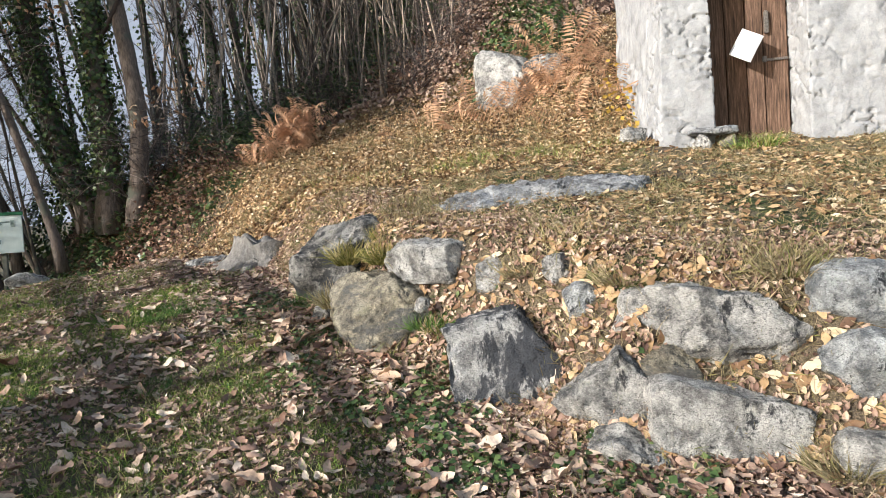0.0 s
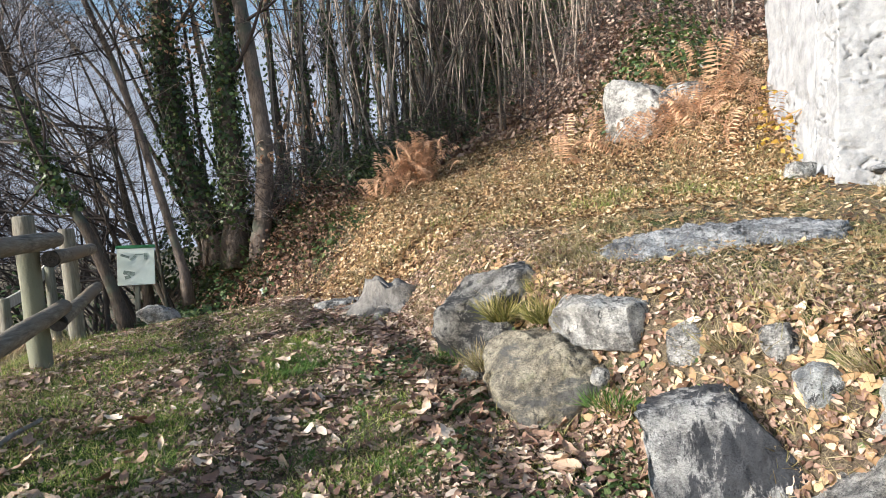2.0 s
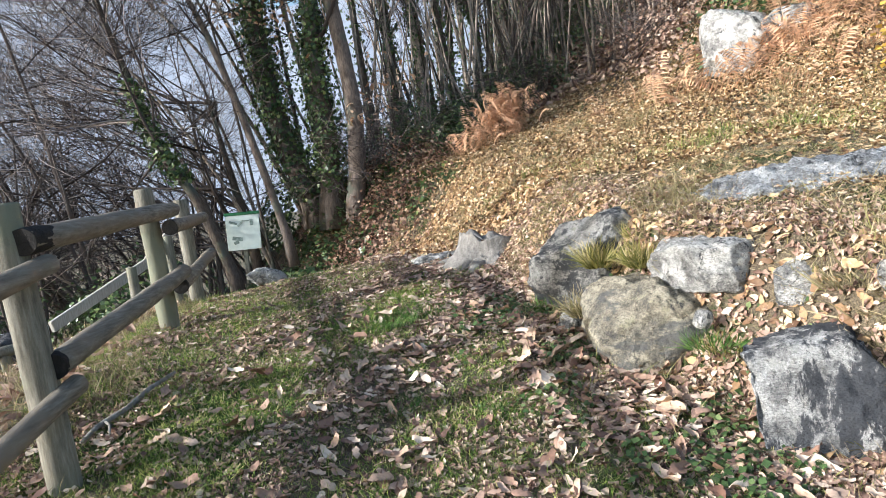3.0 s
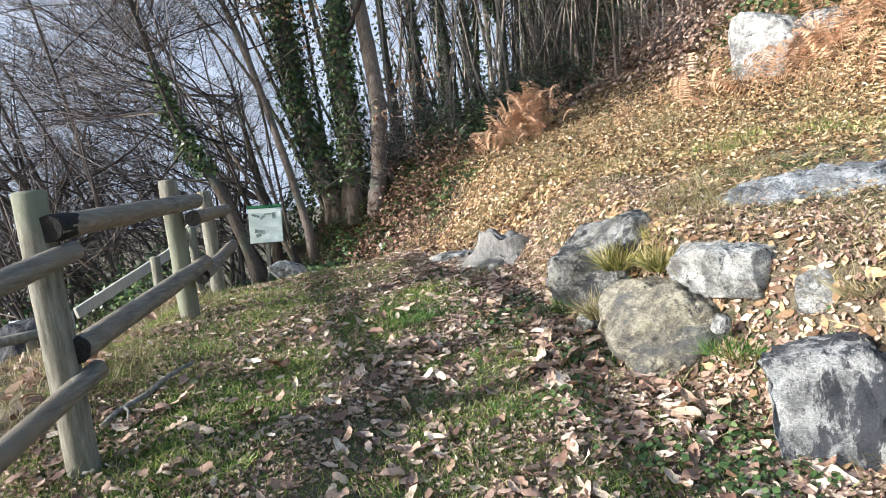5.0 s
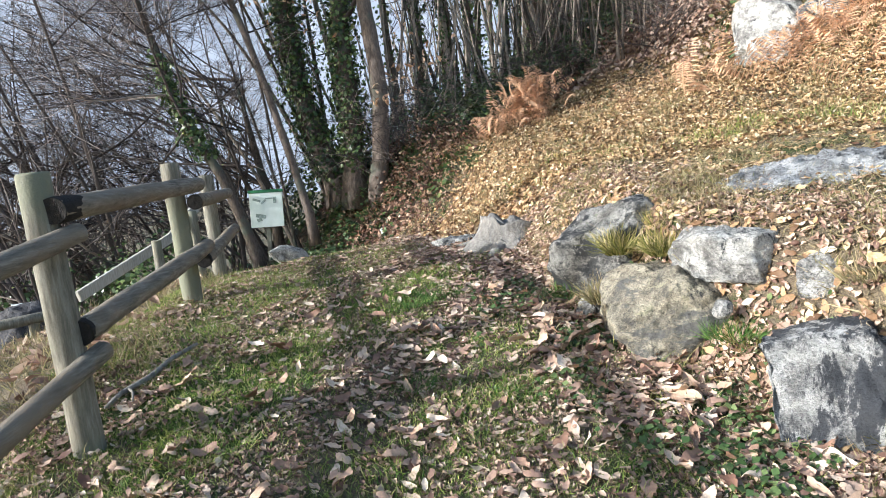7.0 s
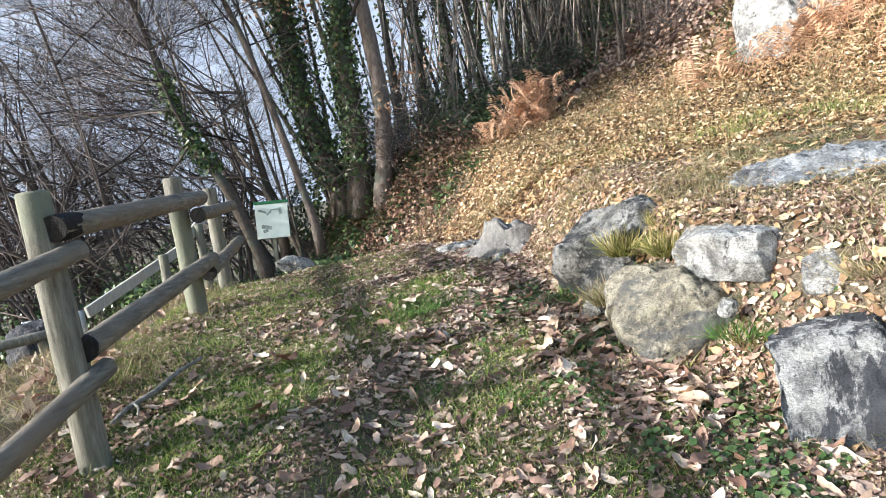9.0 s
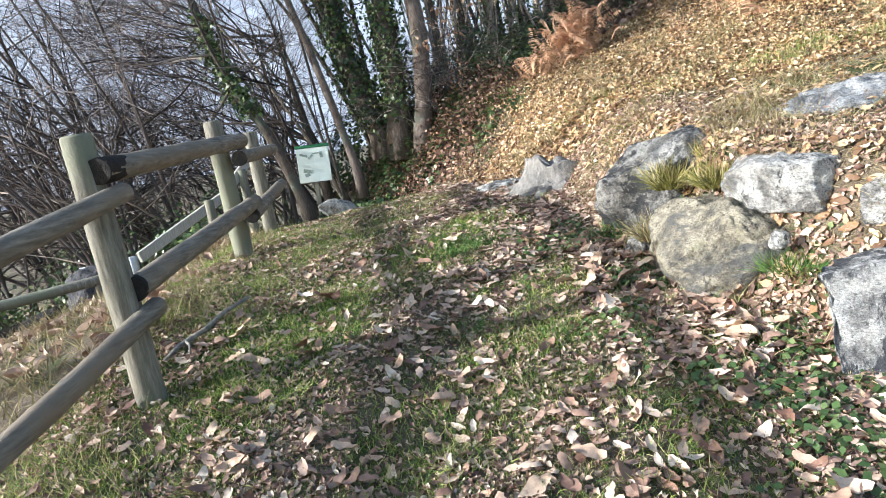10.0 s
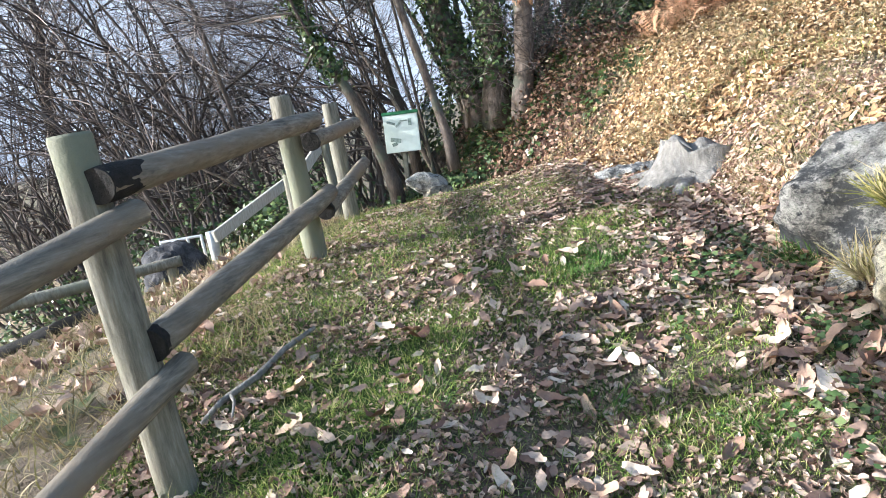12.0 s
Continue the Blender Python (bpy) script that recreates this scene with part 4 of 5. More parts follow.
tree("thin crooked trunk in the wood", [(1.36, 15.16, 2.4), (1.56, 15.28, 4.80), (1.40, 15.34, 5.59), (1.45, 15.48, 7.11)], 0.09, 0.06, M_BARK, (0.1, 0.9, 700), 8, 1.6, 3, 10)
tree("slim trunk with ivy in the wood", [(-0.44, 14.01, 1.6), (-0.36, 14.13, 4.34), (-0.37, 14.24, 5.53), (-0.27, 14.42, 7.42)], 0.10, 0.06, M_BARK, (0.05, 0.95, 1500), 8, 1.6, 3, 11)
tree("slim trunk with ivy in the wood", [(0.21, 14.03, 1.6), (0.19, 14.15, 4.27), (0.15, 14.26, 5.47), (0.13, 14.43, 7.25)], 0.09, 0.05, M_BARK_PALE, (0.05, 0.8, 900), 8, 1.6, 3, 12)
tree("grey trunk at the wood's edge", [(4.74, 17.35, 3.3), (5.03, 17.54, 5.69), (5.36, 17.75, 7.81)], 0.14, 0.09, M_BARK, (0.1, 1.0, 1400), 7, 1.8, 3, 13)
tree("crooked brown sapling on the slope", [(5.58, 14.35, 3.2), (5.40, 14.40, 4.22), (5.47, 14.46, 4.81), (5.75, 14.57, 5.84)], 0.07, 0.04, M_BARK_PALE, None, 8, 1.4, 3, 14)
tree("crooked brown sapling on the slope", [(6.0, 14.6, 3.3), (6.2, 14.7, 4.2), (6.05, 14.8, 5.1), (6.3, 14.9, 6.2)], 0.06, 0.03, M_BARK_PALE, None, 8, 1.4, 3, 114)
tree("grey trunk at the wood's edge", [(4.02, 17.33, 3.3), (4.05, 17.46, 5.38), (4.17, 17.67, 7.53)], 0.12, 0.08, M_BARK, (0.1, 1.0, 1200), 7, 1.8, 3, 15)
tree("bare dark tree on the lower slope", [(-10.48, 11.56, -1.5), (-10.40, 11.90, 2.77), (-10.40, 12.10, 3.63), (-10.47, 12.33, 4.72), (-10.66, 12.52, 5.84)], 0.13, 0.05, M_BARK, None, 16, 2.4, 3, 16, twig_from=0.3)
# trees of the lower slope behind the walker, whose crowns shade the path
for n, (x, y, h) in enumerate(((-12.5, -0.9, 12.0), (-13.5, 1.6, 13.0))):
    z = ground_z(x, y)
    tree("bare tree on the lower slope", [(x, y, z), (x + 0.2, y + 0.1, z + h * 0.35), (x - 0.1, y + 0.2, z + h * 0.7), (x + 0.2, y, z + h)], 0.14, 0.05, M_BARK, None, (5, 8)[n], 3.0, 2, 40 + n, twig_from=0.45)

# slender stems fanning out from the ivy-clad group
rnd = random.Random(33)
for n in range(12):
    x, y = rnd.uniform(-3.3, -1.3), rnd.uniform(10.9, 12.4)
    z = ground_z(x, y)
    h = rnd.uniform(4.5, 7.0)
    lean = rnd.uniform(-0.55, 0.05)
    tree("slender bare stem leaning over the valley", [(x, y, z), (x + lean * h * 0.25, y + 0.05, z + h * 0.35), (x + lean * h * 0.6, y + 0.1, z + h * 0.7), (x + lean * h * 1.05, y + 0.1, z + h)],
         rnd.uniform(0.025, 0.055), 0.012, M_BARK_PALE if n % 2 else M_BARK, None, 9, 1.3, 2, 400 + n, "sapling", "sapling", "slender stems by the sign", 0.2)


def hanging_leaves(label, at, spread_by, count, seed):
    rng = np.random.default_rng(seed)
    p = np.array(at) + rng.normal(0, 1, (count, 3)) * np.array(spread_by)
    T = frames_of(rng.normal(0, 1, (count, 3)), rng.uniform(0, 6.28, count))
    tagged(new("dry_leaves", scatter("dry_leaves", SMALL_LEAVES, p, T, rng.uniform(0.5, 0.95, count), M_FERN)), label, "leaves", "", "stuff")


hanging_leaves("dry orange leaves still hanging in the crown", (-2.3, 11.35, 5.2), (0.5, 0.25, 0.5), 130, 1)
hanging_leaves("dry orange leaves still hanging in the crown", (-1.7, 11.2, 5.9), (0.5, 0.3, 0.4), 80, 2)
hanging_leaves("few orange leaves caught on the trunk", (-0.93, 10.78, 2.85), (0.07, 0.03, 0.06), 9, 3)
hanging_leaves("reddish leaves on low twigs", (-0.4, 11.2, 3.4), (0.35, 0.2, 0.3), 40, 4)

# saplings at the wood's edge, and scrub of the lower slope
rnd = random.Random(21)
for n in range(120):
    k = rnd.random()
    x = -1.0 + 8.5 * k + rnd.uniform(-0.4, 0.4)
    y = 11.6 + 4.4 * min(1.0, k * 1.6) + rnd.uniform(0.0, 3.4)
    if x > 4:
        y = 14.5 + rnd.uniform(0, 4.0)
    z = ground_z(x, y)
    h = rnd.uniform(3.0, 6.0)
    lean = rnd.gauss(0, 0.24)
    pts = [(x, y, z), (x + lean * h * 0.3 + rnd.uniform(-0.1, 0.1), y, z + h * 0.35), (x + lean * h * 0.55 + rnd.uniform(-0.15, 0.15), y + 0.1, z + h * 0.7), (x + lean * h + rnd.uniform(-0.2, 0.2), y + 0.1, z + h)]
    tree("thin bare sapling at the wood's edge", pts, rnd.uniform(0.02, 0.05), 0.008, M_BARK_PALE if rnd.random() < 0.6 else M_BARK, None, 7, 1.0, 2, 200 + n, "sapling", "sapling", "saplings of the wood", 0.3)
for n in range(44):
    x, y = rnd.uniform(-13.0, -3.6), rnd.uniform(9.4, 18.0)
    if x > -5.0 and y < 10.8:
        y += 2
    z = ground_z(x, y)
    ob = tagged(new("shrub"), "bare many-stemmed shrub on the lower slope", "shrub", "shrubs of the lower slope")
    for s in range(4):
        tw = Twigs()
        h = rnd.uniform(2.5, 4.2) + max(0.0, 1.0 - z)
        way = Vector((rnd.uniform(-0.8, 0.25), rnd.uniform(-0.4, 0.4), 1.0))
        stem = limb_points(rnd, (x + rnd.uniform(-0.3, 0.3), y + rnd.uniform(-0.3, 0.3), z - 0.1), way, h, 9, 0.14, 0.0)
        tw.add(stem, rnd.uniform(0.022, 0.05), 0.007, 5)
        tw.grow(rnd, stem, 0.04, 2, 9, 1.6, 0.9, -0.02)
        new("stem", tw.mesh("stem", M_TWIG)).parent = ob

for n in range(7):
    x, y = rnd.uniform(-9.5, -3.6), rnd.uniform(10.8, 13.0)
    z = ground_z(x, y)
    ob = tagged(new("shrub"), "tall bare shrub with arching branches", "shrub", "shrubs of the lower slope")
    for s in range(4):
        tw = Twigs()
        h = rnd.uniform(4.5, 7.0) + max(0.0, 0.8 - z) * 0.6
        way = Vector((rnd.uniform(-1.1, 0.1), rnd.uniform(-0.35, 0.2), 1.0))
        stem = limb_points(rnd, (x + rnd.uniform(-0.2, 0.2), y + rnd.uniform(-0.2, 0.2), z - 0.1), way, h, 12, 0.10, -0.025)
        tw.add(stem, rnd.uniform(0.035, 0.07), 0.010, 6)
        tw.grow(rnd, stem, 0.06, 2, 11, 2.2, 0.85, -0.03)
        new("stem", tw.mesh("stem", M_TWIG)).parent = ob

for n in range(64):
    x, y = rnd.uniform(2.6, 8.6), rnd.uniform(12.6, 15.6)
    z = ground_z(x, y)
    h, lean = rnd.uniform(2.4, 5.0), rnd.uniform(-0.2, 0.25)
    pts = [(x, y, z), (x + lean * h * 0.3, y, z + h * 0.35), (x + lean * h * 0.55 + rnd.uniform(-0.15, 0.15), y + 0.1, z + h * 0.7), (x + lean * h, y + 0.1, z + h)]
    tree("thin bare sapling on the steep slope", pts, rnd.uniform(0.016, 0.04), 0.008, M_BARK_PALE if rnd.random() < 0.6 else M_BARK, None, 7, 0.9, 2, 500 + n, "sapling", "sapling", "saplings of the steep slope", 0.25)
for n in range(26):
    if n < 20:
        x, y = rnd.uniform(1.8, 7.6), rnd.uniform(11.9, 13.8)
    else:
        x, y = rnd.uniform(-1.2, 0.6), rnd.uniform(10.7, 11.8)
    z = ground_z(x, y)
    ob = tagged(new("bramble"), "tangle of bare brown bramble stems", "brambles", "brambles below the wood")
    for s in range(4):
        tw = Twigs()
        way = Vector((rnd.uniform(-1.0, 1.0), rnd.uniform(-0.8, 0.3), 0.9))
        stem = limb_points(rnd, (x + rnd.uniform(-0.4, 0.4), y + rnd.uniform(-0.3, 0.3), z - 0.05), way, rnd.uniform(1.0, 1.9), 7, 0.22, -0.08)
        tw.add(stem, 0.011, 0.004, 4)
        tw.grow(rnd, stem, 0.012, 2, 8, 0.8, 1.0, -0.04)
        new("stem", tw.mesh("stem", M_TWIG)).parent = ob

# ivy-clad stems and pale poles deeper in the wood
rnd = random.Random(91)
for n in range(26):
    x = -0.8 + 7.4 * (n + rnd.random()) / 26
    y = 13.2 + 3.6 * min(1.0, max(0.0, x / 3.5)) + rnd.uniform(0.0, 3.5)
    z = ground_z(x, y)
    h, lean = rnd.uniform(6.0, 8.5), rnd.uniform(-0.10, 0.10)
    tree("thin ivy-grown trunk deep in the wood", [(x, y, z), (x + lean * h * 0.4, y, z + h * 0.35), (x + lean * h * 0.6 + 0.1, y + 0.1, z + h * 0.7), (x + lean * h, y + 0.1, z + h)],
         rnd.uniform(0.05, 0.10), 0.03, M_BARK, (0.0, rnd.uniform(0.5, 1.0), 700), 8, 1.4, 2, 700 + n, "tree", "tree", "ivy-grown trunks of the wood", 0.3, 0.085, 0.10)
for n in range(90):
    x = -1.2 + 9.0 * rnd.random()
    y = 11.7 + 3.2 * min(1.0, max(0.0, x / 3.5)) + rnd.uniform(0.0, 3.2)
    z = ground_z(x, y)
    h, lean = rnd.uniform(4.0, 7.5), rnd.gauss(0, 0.22)
    tree("pale bare pole among the trees", [(x, y, z), (x + lean * h * 0.3, y, z + h * 0.35), (x + lean * h * 0.6 + rnd.uniform(-0.1, 0.1), y + 0.1, z + h * 0.7), (x + lean * h, y + 0.1, z + h)],
         rnd.uniform(0.014, 0.034), 0.007, M_BARK_PALE, None, 6, 0.9, 2, 800 + n, "sapling", "sapling", "pale poles of the wood", 0.3)

# a bush of long boughs sweeping out over the valley
bush = tagged(new("tree"), "wide bare tree with long twiggy boughs drooping over the valley", "tree")
rnd = random.Random(58)
for n in range(28):
    tw = Twigs()
    k = rnd.random() ** 1.4
    start = (-3.10 - 0.38 * k, 11.4 + 0.1 * k, 0.9 + 2.8 * k)
    way = Vector((-1.0, rnd.uniform(-0.1, 0.5), rnd.uniform(0.2, 1.0)))
    bough = limb_points(rnd, start, way, rnd.uniform(4.0, 7.0), 12, 0.09, -0.015)
    tw.add(bough, rnd.uniform(0.012, 0.03), 0.005, 5)
    tw.grow(rnd, bough, 0.034, 2, 9, 1.6, 0.55, 0.0)
    new("bough", tw.mesh("bough", M_TWIG)).parent = bush
bm = bmesh.new()
tube(bm, [(-3.05, 11.4, ground_z(-3.05, 11.4) - 0.3), (-3.1, 11.4, 1.0), (-3.3, 11.45, 2.4), (-3.5, 11.5, 3.9)], [0.12, 0.09, 0.06, 0.012], 10, True, 0.15, 3)
part("trunk", bm, M_BARK, bush, "", True)

# evergreen undergrowth: ivy and bramble mounds under the trees


def mound(label, x, y, rx, ry, h, count, seed, size=0.07, mat=None, category="ivy"):
    rng = np.random.default_rng(seed)
    a, b = rng.uniform(0, 2 * np.pi, count), np.arccos(rng.uniform(0.0, 1, count))
    d = np.stack([np.sin(b) * np.cos(a), np.sin(b) * np.sin(a), np.cos(b)], 1)
    bump = 1 + 0.25 * np.sin(5 * a + seed) * np.sin(4 * b) + rng.normal(0, 0.13, count)
    p = d * bump[:, None] * np.array([rx, ry, h])
    p[:, 0] += x
    p[:, 1] += y
    p[:, 2] += height(p[:, 0], p[:, 1]) - 0.03
    T = frames_of(d + rng.normal(0, 0.5, d.shape) + [0, 0, 0.3], rng.uniform(0, 6.28, count))
    ob = new("ivy_mound" if category == "ivy" else "undergrowth", scatter("leaves", IVY_LEAF, p, T, size * rng.uniform(0.6, 1.3, count), mat or M_IVY))
    return tagged(ob, label, category, "", "stuff")


mound("dark ivy heap at the foot of the sign post", -2.95, 10.40, 0.5, 0.3, 0.36, 1500, 1)
mound("ivy over the bank below the trees", -1.9, 10.7, 0.9, 0.5, 0.5, 1700, 2)
mound("ivy over the bank below the trees", -0.75, 10.5, 0.5, 0.5, 0.35, 600, 3)
mound("ivy hanging over the white boulder", 5.5, 10.35, 1.0, 0.6, 1.15, 2000, 4)
mound("ivy and brambles behind the handrail", -4.6, 9.6, 1.1, 0.8, 1.0, 2200, 5)
mound("ivy and brambles behind the handrail", -6.8, 10.2, 1.8, 1.0, 1.3, 2600, 6)
mound("ivy and brambles down the slope", -9.5, 9.5, 1.8, 1.2, 1.1, 2200, 7)
mound("ivy low under the wood", 0.4, 12.6, 1.6, 0.7, 0.7, 1200, 8)
mound("ivy low under the wood", 3.6, 15.2, 2.8, 0.8, 1.1, 3200, 9)
mound("brown brambles on the steep slope", 5.8, 12.2, 2.0, 1.4, 0.8, 3800, 10, 0.07, M_LITTER, "brambles")
mound("brown brambles on the steep slope", 7.5, 13.5, 3.0, 1.8, 1.3, 3800, 11, 0.08, M_LITTER, "brambles")

for n, (x, y, rx, h) in enumerate(((-0.6, 13.4, 1.2, 1.3), (1.2, 14.6, 1.4, 1.0), (2.6, 16.6, 1.5, 1.1), (4.6, 17.2, 1.8, 1.7), (6.6, 16.4, 1.8, 1.6), (-2.4, 12.8, 1.1, 1.3))):
    mound("tangled evergreen undergrowth inside the wood", x, y, rx, 0.7, h, 2600, 70 + n, 0.085)
mound("dark brambles between the trunks and the bracken", 0.3, 11.3, 0.8, 0.5, 0.7, 1500, 80, 0.06)
mound("withered leaves on the bank under the trunks", -1.0, 10.35, 0.6, 0.35, 0.3, 1100, 81, 0.055, M_LITTER_RED, "leaves")

# dry bracken


def frond_template(seed):
    rnd = random.Random(seed)
    v, f = [], []
    n = 12
    for i in range(n + 1):
        k = i / n
        c = Vector((0.55 * k, 0, 0.70 * math.sin(1.8 * k)))
        b = len(v)
        ln = (0.24 * math.sin(math.pi * (0.12 + 0.84 * k)) ** 0.8 + 0.02) * (0.15 if i < 2 else 1)
        v += [tuple(c + Vector((0, -0.004, 0))), tuple(c + Vector((0, 0.004, 0)))]
        for s in (-1, 1):
            tip = c + Vector((0.07, s * ln, -0.05 * rnd.random() - 0.03))
            m = (c + tip) / 2
            v += [tuple(m + Vector((0.026, 0, 0.01))), tuple(tip), tuple(m - Vector((0.026, 0, -0.01)))]
        f += [(b, b + 2, b + 3, b + 4), (b + 1, b + 5, b + 6, b + 7)]
        if i:
            f.append((b - 8, b - 7, b + 1, b))
    return np.array(v), np.array(f)


FRONDS = [frond_template(i) for i in range(4)]


FROND_MESHES = [fast_mesh("frond", v, f, M_FERN) for v, f in FRONDS]


def bracken(label, x, y, r, count, seed, scale=0.85, rise=0.1):
    rnd = random.Random(seed)
    ob = tagged(new("bracken"), label, "fern", "dry bracken")
    ob.location = (x, y, ground_z(x, y))
    for _ in range(count):
        dx, dy = rnd.gauss(0, r), rnd.gauss(0, r * 0.7)
        frond = new("frond", FROND_MESHES[rnd.randrange(len(FROND_MESHES))])
        frond.parent = ob
        frond.matrix_basis = pose(dx, dy, ground_z(x + dx, y + dy) - ob.location.z + rnd.uniform(-0.05, rise), rnd.gauss(0, 32), rnd.uniform(-50, 28), rnd.uniform(0, 360)) @ Matrix.Scale(scale * rnd.uniform(0.55, 1.15), 4)


bracken("tall clump of dry orange bracken", 1.5, 10.95, 0.20, 130, 1, 0.46, 0.5)
bracken("low dry orange bracken on the bank", 0.95, 10.45, 0.2, 50, 2, 0.4, 0.2)
bracken("dry bracken in front of the white boulder", 5.1, 9.1, 0.3, 34, 3, 0.5)
bracken("dry bracken in front of the white boulder", 5.6, 9.0, 0.4, 34, 4, 0.5)
bracken("low brown bracken on the slope", 4.0, 9.6, 0.5, 34, 5, 0.6)
bracken("brown bracken beside the hut", 5.3, 8.1, 0.6, 26, 6, 0.7)
bracken("brown bracken beside the hut", 6.0, 9.4, 0.7, 30, 7, 0.8)
mound("yellow leafy shrub beside the hut corner", 5.45, 7.3, 0.2, 0.28, 0.7, 60, 12, 0.08, M_GOLD, "shrub")
mound("red-brown dead leaves heaped on the bank", -0.5, 10.6, 0.9, 0.7, 0.5, 1900, 13, 0.055, M_LITTER_RED, "leaves")
mound("ivy trailing over the bank", 0.0, 10.0, 0.4, 0.3, 0.2, 260, 14)
mound("ivy and brambles at the foot of the wood", 1.9, 13.2, 1.2, 0.6, 0.8, 1500, 15)

# ---- leaf litter and grass ----


def slopes(x, y, e=0.05):
    return np.stack([-(height(x + e, y) - height(x - e, y)) / (2 * e), -(height(x, y + e) - height(x, y - e)) / (2 * e), np.ones_like(x)], 1)


def patchy(x, y, s, seed):
    return 0.5 + 0.25 * (np.sin(s * x + 1.7 * seed) * np.cos(s * 1.3 * y - seed) + np.sin(s * 2.3 * x - s * 1.1 * y + seed) + np.sin(s * 0.7 * (x + y) + 3 * seed) * np.cos(s * 3.1 * y)) / 1.5


def sow(count, x0, x1, y0, y1, density, seed):
    rng = np.random.default_rng(seed)
    x, y = rng.uniform(x0, x1, count), rng.uniform(y0, y1, count)
    keep = rng.uniform(0, 1, count) < density(x, y)
    return x[keep], y[keep], rng


def leaves(name, label, count, area, density, templates, mat, scale, seed, lift=0.01, tilt=0.35):
    x, y, rng = sow(count, *area, density, seed)
    at = np.stack([x, y, height(x, y) + rng.uniform(0, lift, len(x))], 1)
    n = slopes(x, y) + rng.normal(0, tilt, (len(x), 3)) * [1, 1, 0]
    ob = new(name, scatter(name, templates, at, frames_of(n, rng.uniform(0, 6.28, len(x))), scale * rng.uniform(0.55, 1.25, len(x)), mat, True))
    return tagged(ob, label, "leaves", "", "stuff")


def path_leaves(x, y):
    d = bank_distance(x, y)
    band = 0.60 * np.exp(-((d + 0.22) / 0.30) ** 2)
    mid = 0.28 * np.exp(-((x - 0.15 + 0.12 * (y - 3)) / 0.42) ** 2) * (patchy(x, y, 1.9, 2) > 0.5)
    return np.clip((0.07 + band + 0.8 * mid + 0.08 * (patchy(x, y, 2.4, 5) > 0.55)) * (d < 0.25) * (x > edge_x(y) - 0.1), 0, 1)


def terrace_leaves(x, y):
    d = bank_distance(x, y)
    return np.clip((d > -0.05) * (0.2 + 0.4 * (patchy(x, y, 1.5, 3) > 0.5) + 0.3 * (d < 0.7)) * (y < 7.5), 0, 1)


def slope_leaves(x, y):
    d = bank_distance(x, y)
    brow = -0.698 * (x + 1.2) + 0.716 * (y - 10.8)
    return np.clip((d > -0.2) * (brow < 1.2 + 2 * smoothstep(x, 4, 8)) * np.clip(0.25 + 0.75 * smoothstep(x + 0.3 * (10 - y), -0.6, 0.8), 0, 1) * (0.45 + 0.55 * (patchy(x, y, 1.1, 4) > 0.35)), 0, 1)


leaves("leaf_litter", "dry chestnut leaves scattered over the path", 40000, (-1.9, 2.6, 0.8, 9.0), path_leaves, BIG_LEAVES, M_LITTER, 0.43, 5, 0.03, 0.2)
leaves("leaf_litter", "dry chestnut leaves over the terrace", 30000, (0.8, 7.5, 0.8, 7.6), terrace_leaves, BIG_LEAVES, M_LITTER_GOLD, 0.45, 6, 0.02, 0.25)
leaves("leaf_litter", "golden leaf litter covering the slope", 115000, (-2.5, 8.5, 6.0, 16.5), slope_leaves, SMALL_LEAVES, M_LITTER_GOLD, 0.5, 7, 0.035, 0.3)
leaves("leaf_crumbs", "crumbled brown leaves trodden into the path", 80000, (-2.0, 2.6, 0.8, 9.5), lambda x, y: (bank_distance(x, y) < 0.3) * (x > edge_x(y) - 0.3) * (0.35 + 0.65 * (patchy(x, y, 2.6, 13) > 0.45)) * np.interp(y, [4, 9.5], [1, 0.5]), SMALL_LEAVES, M_LITTER, 0.24, 61, 0.014, 0.3)
leaves("leaf_crumbs", "crumbled leaves and husks between the stones of the bank", 30000, (0.7, 4.5, 0.8, 6.0), lambda x, y: np.exp(-((bank_distance(x, y) - 0.4) / 0.7) ** 2), SMALL_LEAVES, M_LITTER, 0.30, 62, 0.02, 0.4)
leaves("leaf_litter", "red-brown leaves on the bank below the trees", 9000, (-2.5, 1.2, 8.3, 12.5), lambda x, y: (bank_distance(x, y) > -0.1) * (1 - smoothstep(x + 0.3 * (10 - y), -0.6, 0.8)), SMALL_LEAVES, M_LITTER_RED, 0.5, 18, 0.06, 0.5)
leaves("leaf_litter", "brown leaves under the trees", 9000, (-9, -1.0, 3.0, 13.0), lambda x, y: 0.5 * (x < edge_x(y)) * (patchy(x, y, 1.3, 6) > 0.4) + 0.0, SMALL_LEAVES, M_LITTER, 0.9, 8, 0.04)
leaves("leaf_litter", "leaves on the steep hillside", 16000, (2.0, 16.0, 12.0, 26.0), lambda x, y: 0.8 + 0 * x, SMALL_LEAVES, M_LITTER, 1.5, 9, 0.1)


def grass(name, label, count, area, density, mat, low, high, seed, lean=0.5, kinds=None):
    x, y, rng = sow(count, *area, density, seed)
    at = np.stack([x, y, height(x, y) - 0.004], 1)
    n = np.stack([rng.normal(0, lean, len(x)), rng.normal(0, lean, len(x)), np.ones(len(x))], 1)
    h = rng.uniform(low, high, len(x)) * (0.6 + 0.8 * patchy(x, y, 2.7, 9))
    ob = new(name, scatter(name, kinds or BLADES, at, frames_of(n, rng.uniform(0, 6.28, len(x))), h, mat))
    return tagged(ob, label, "grass", "", "stuff")


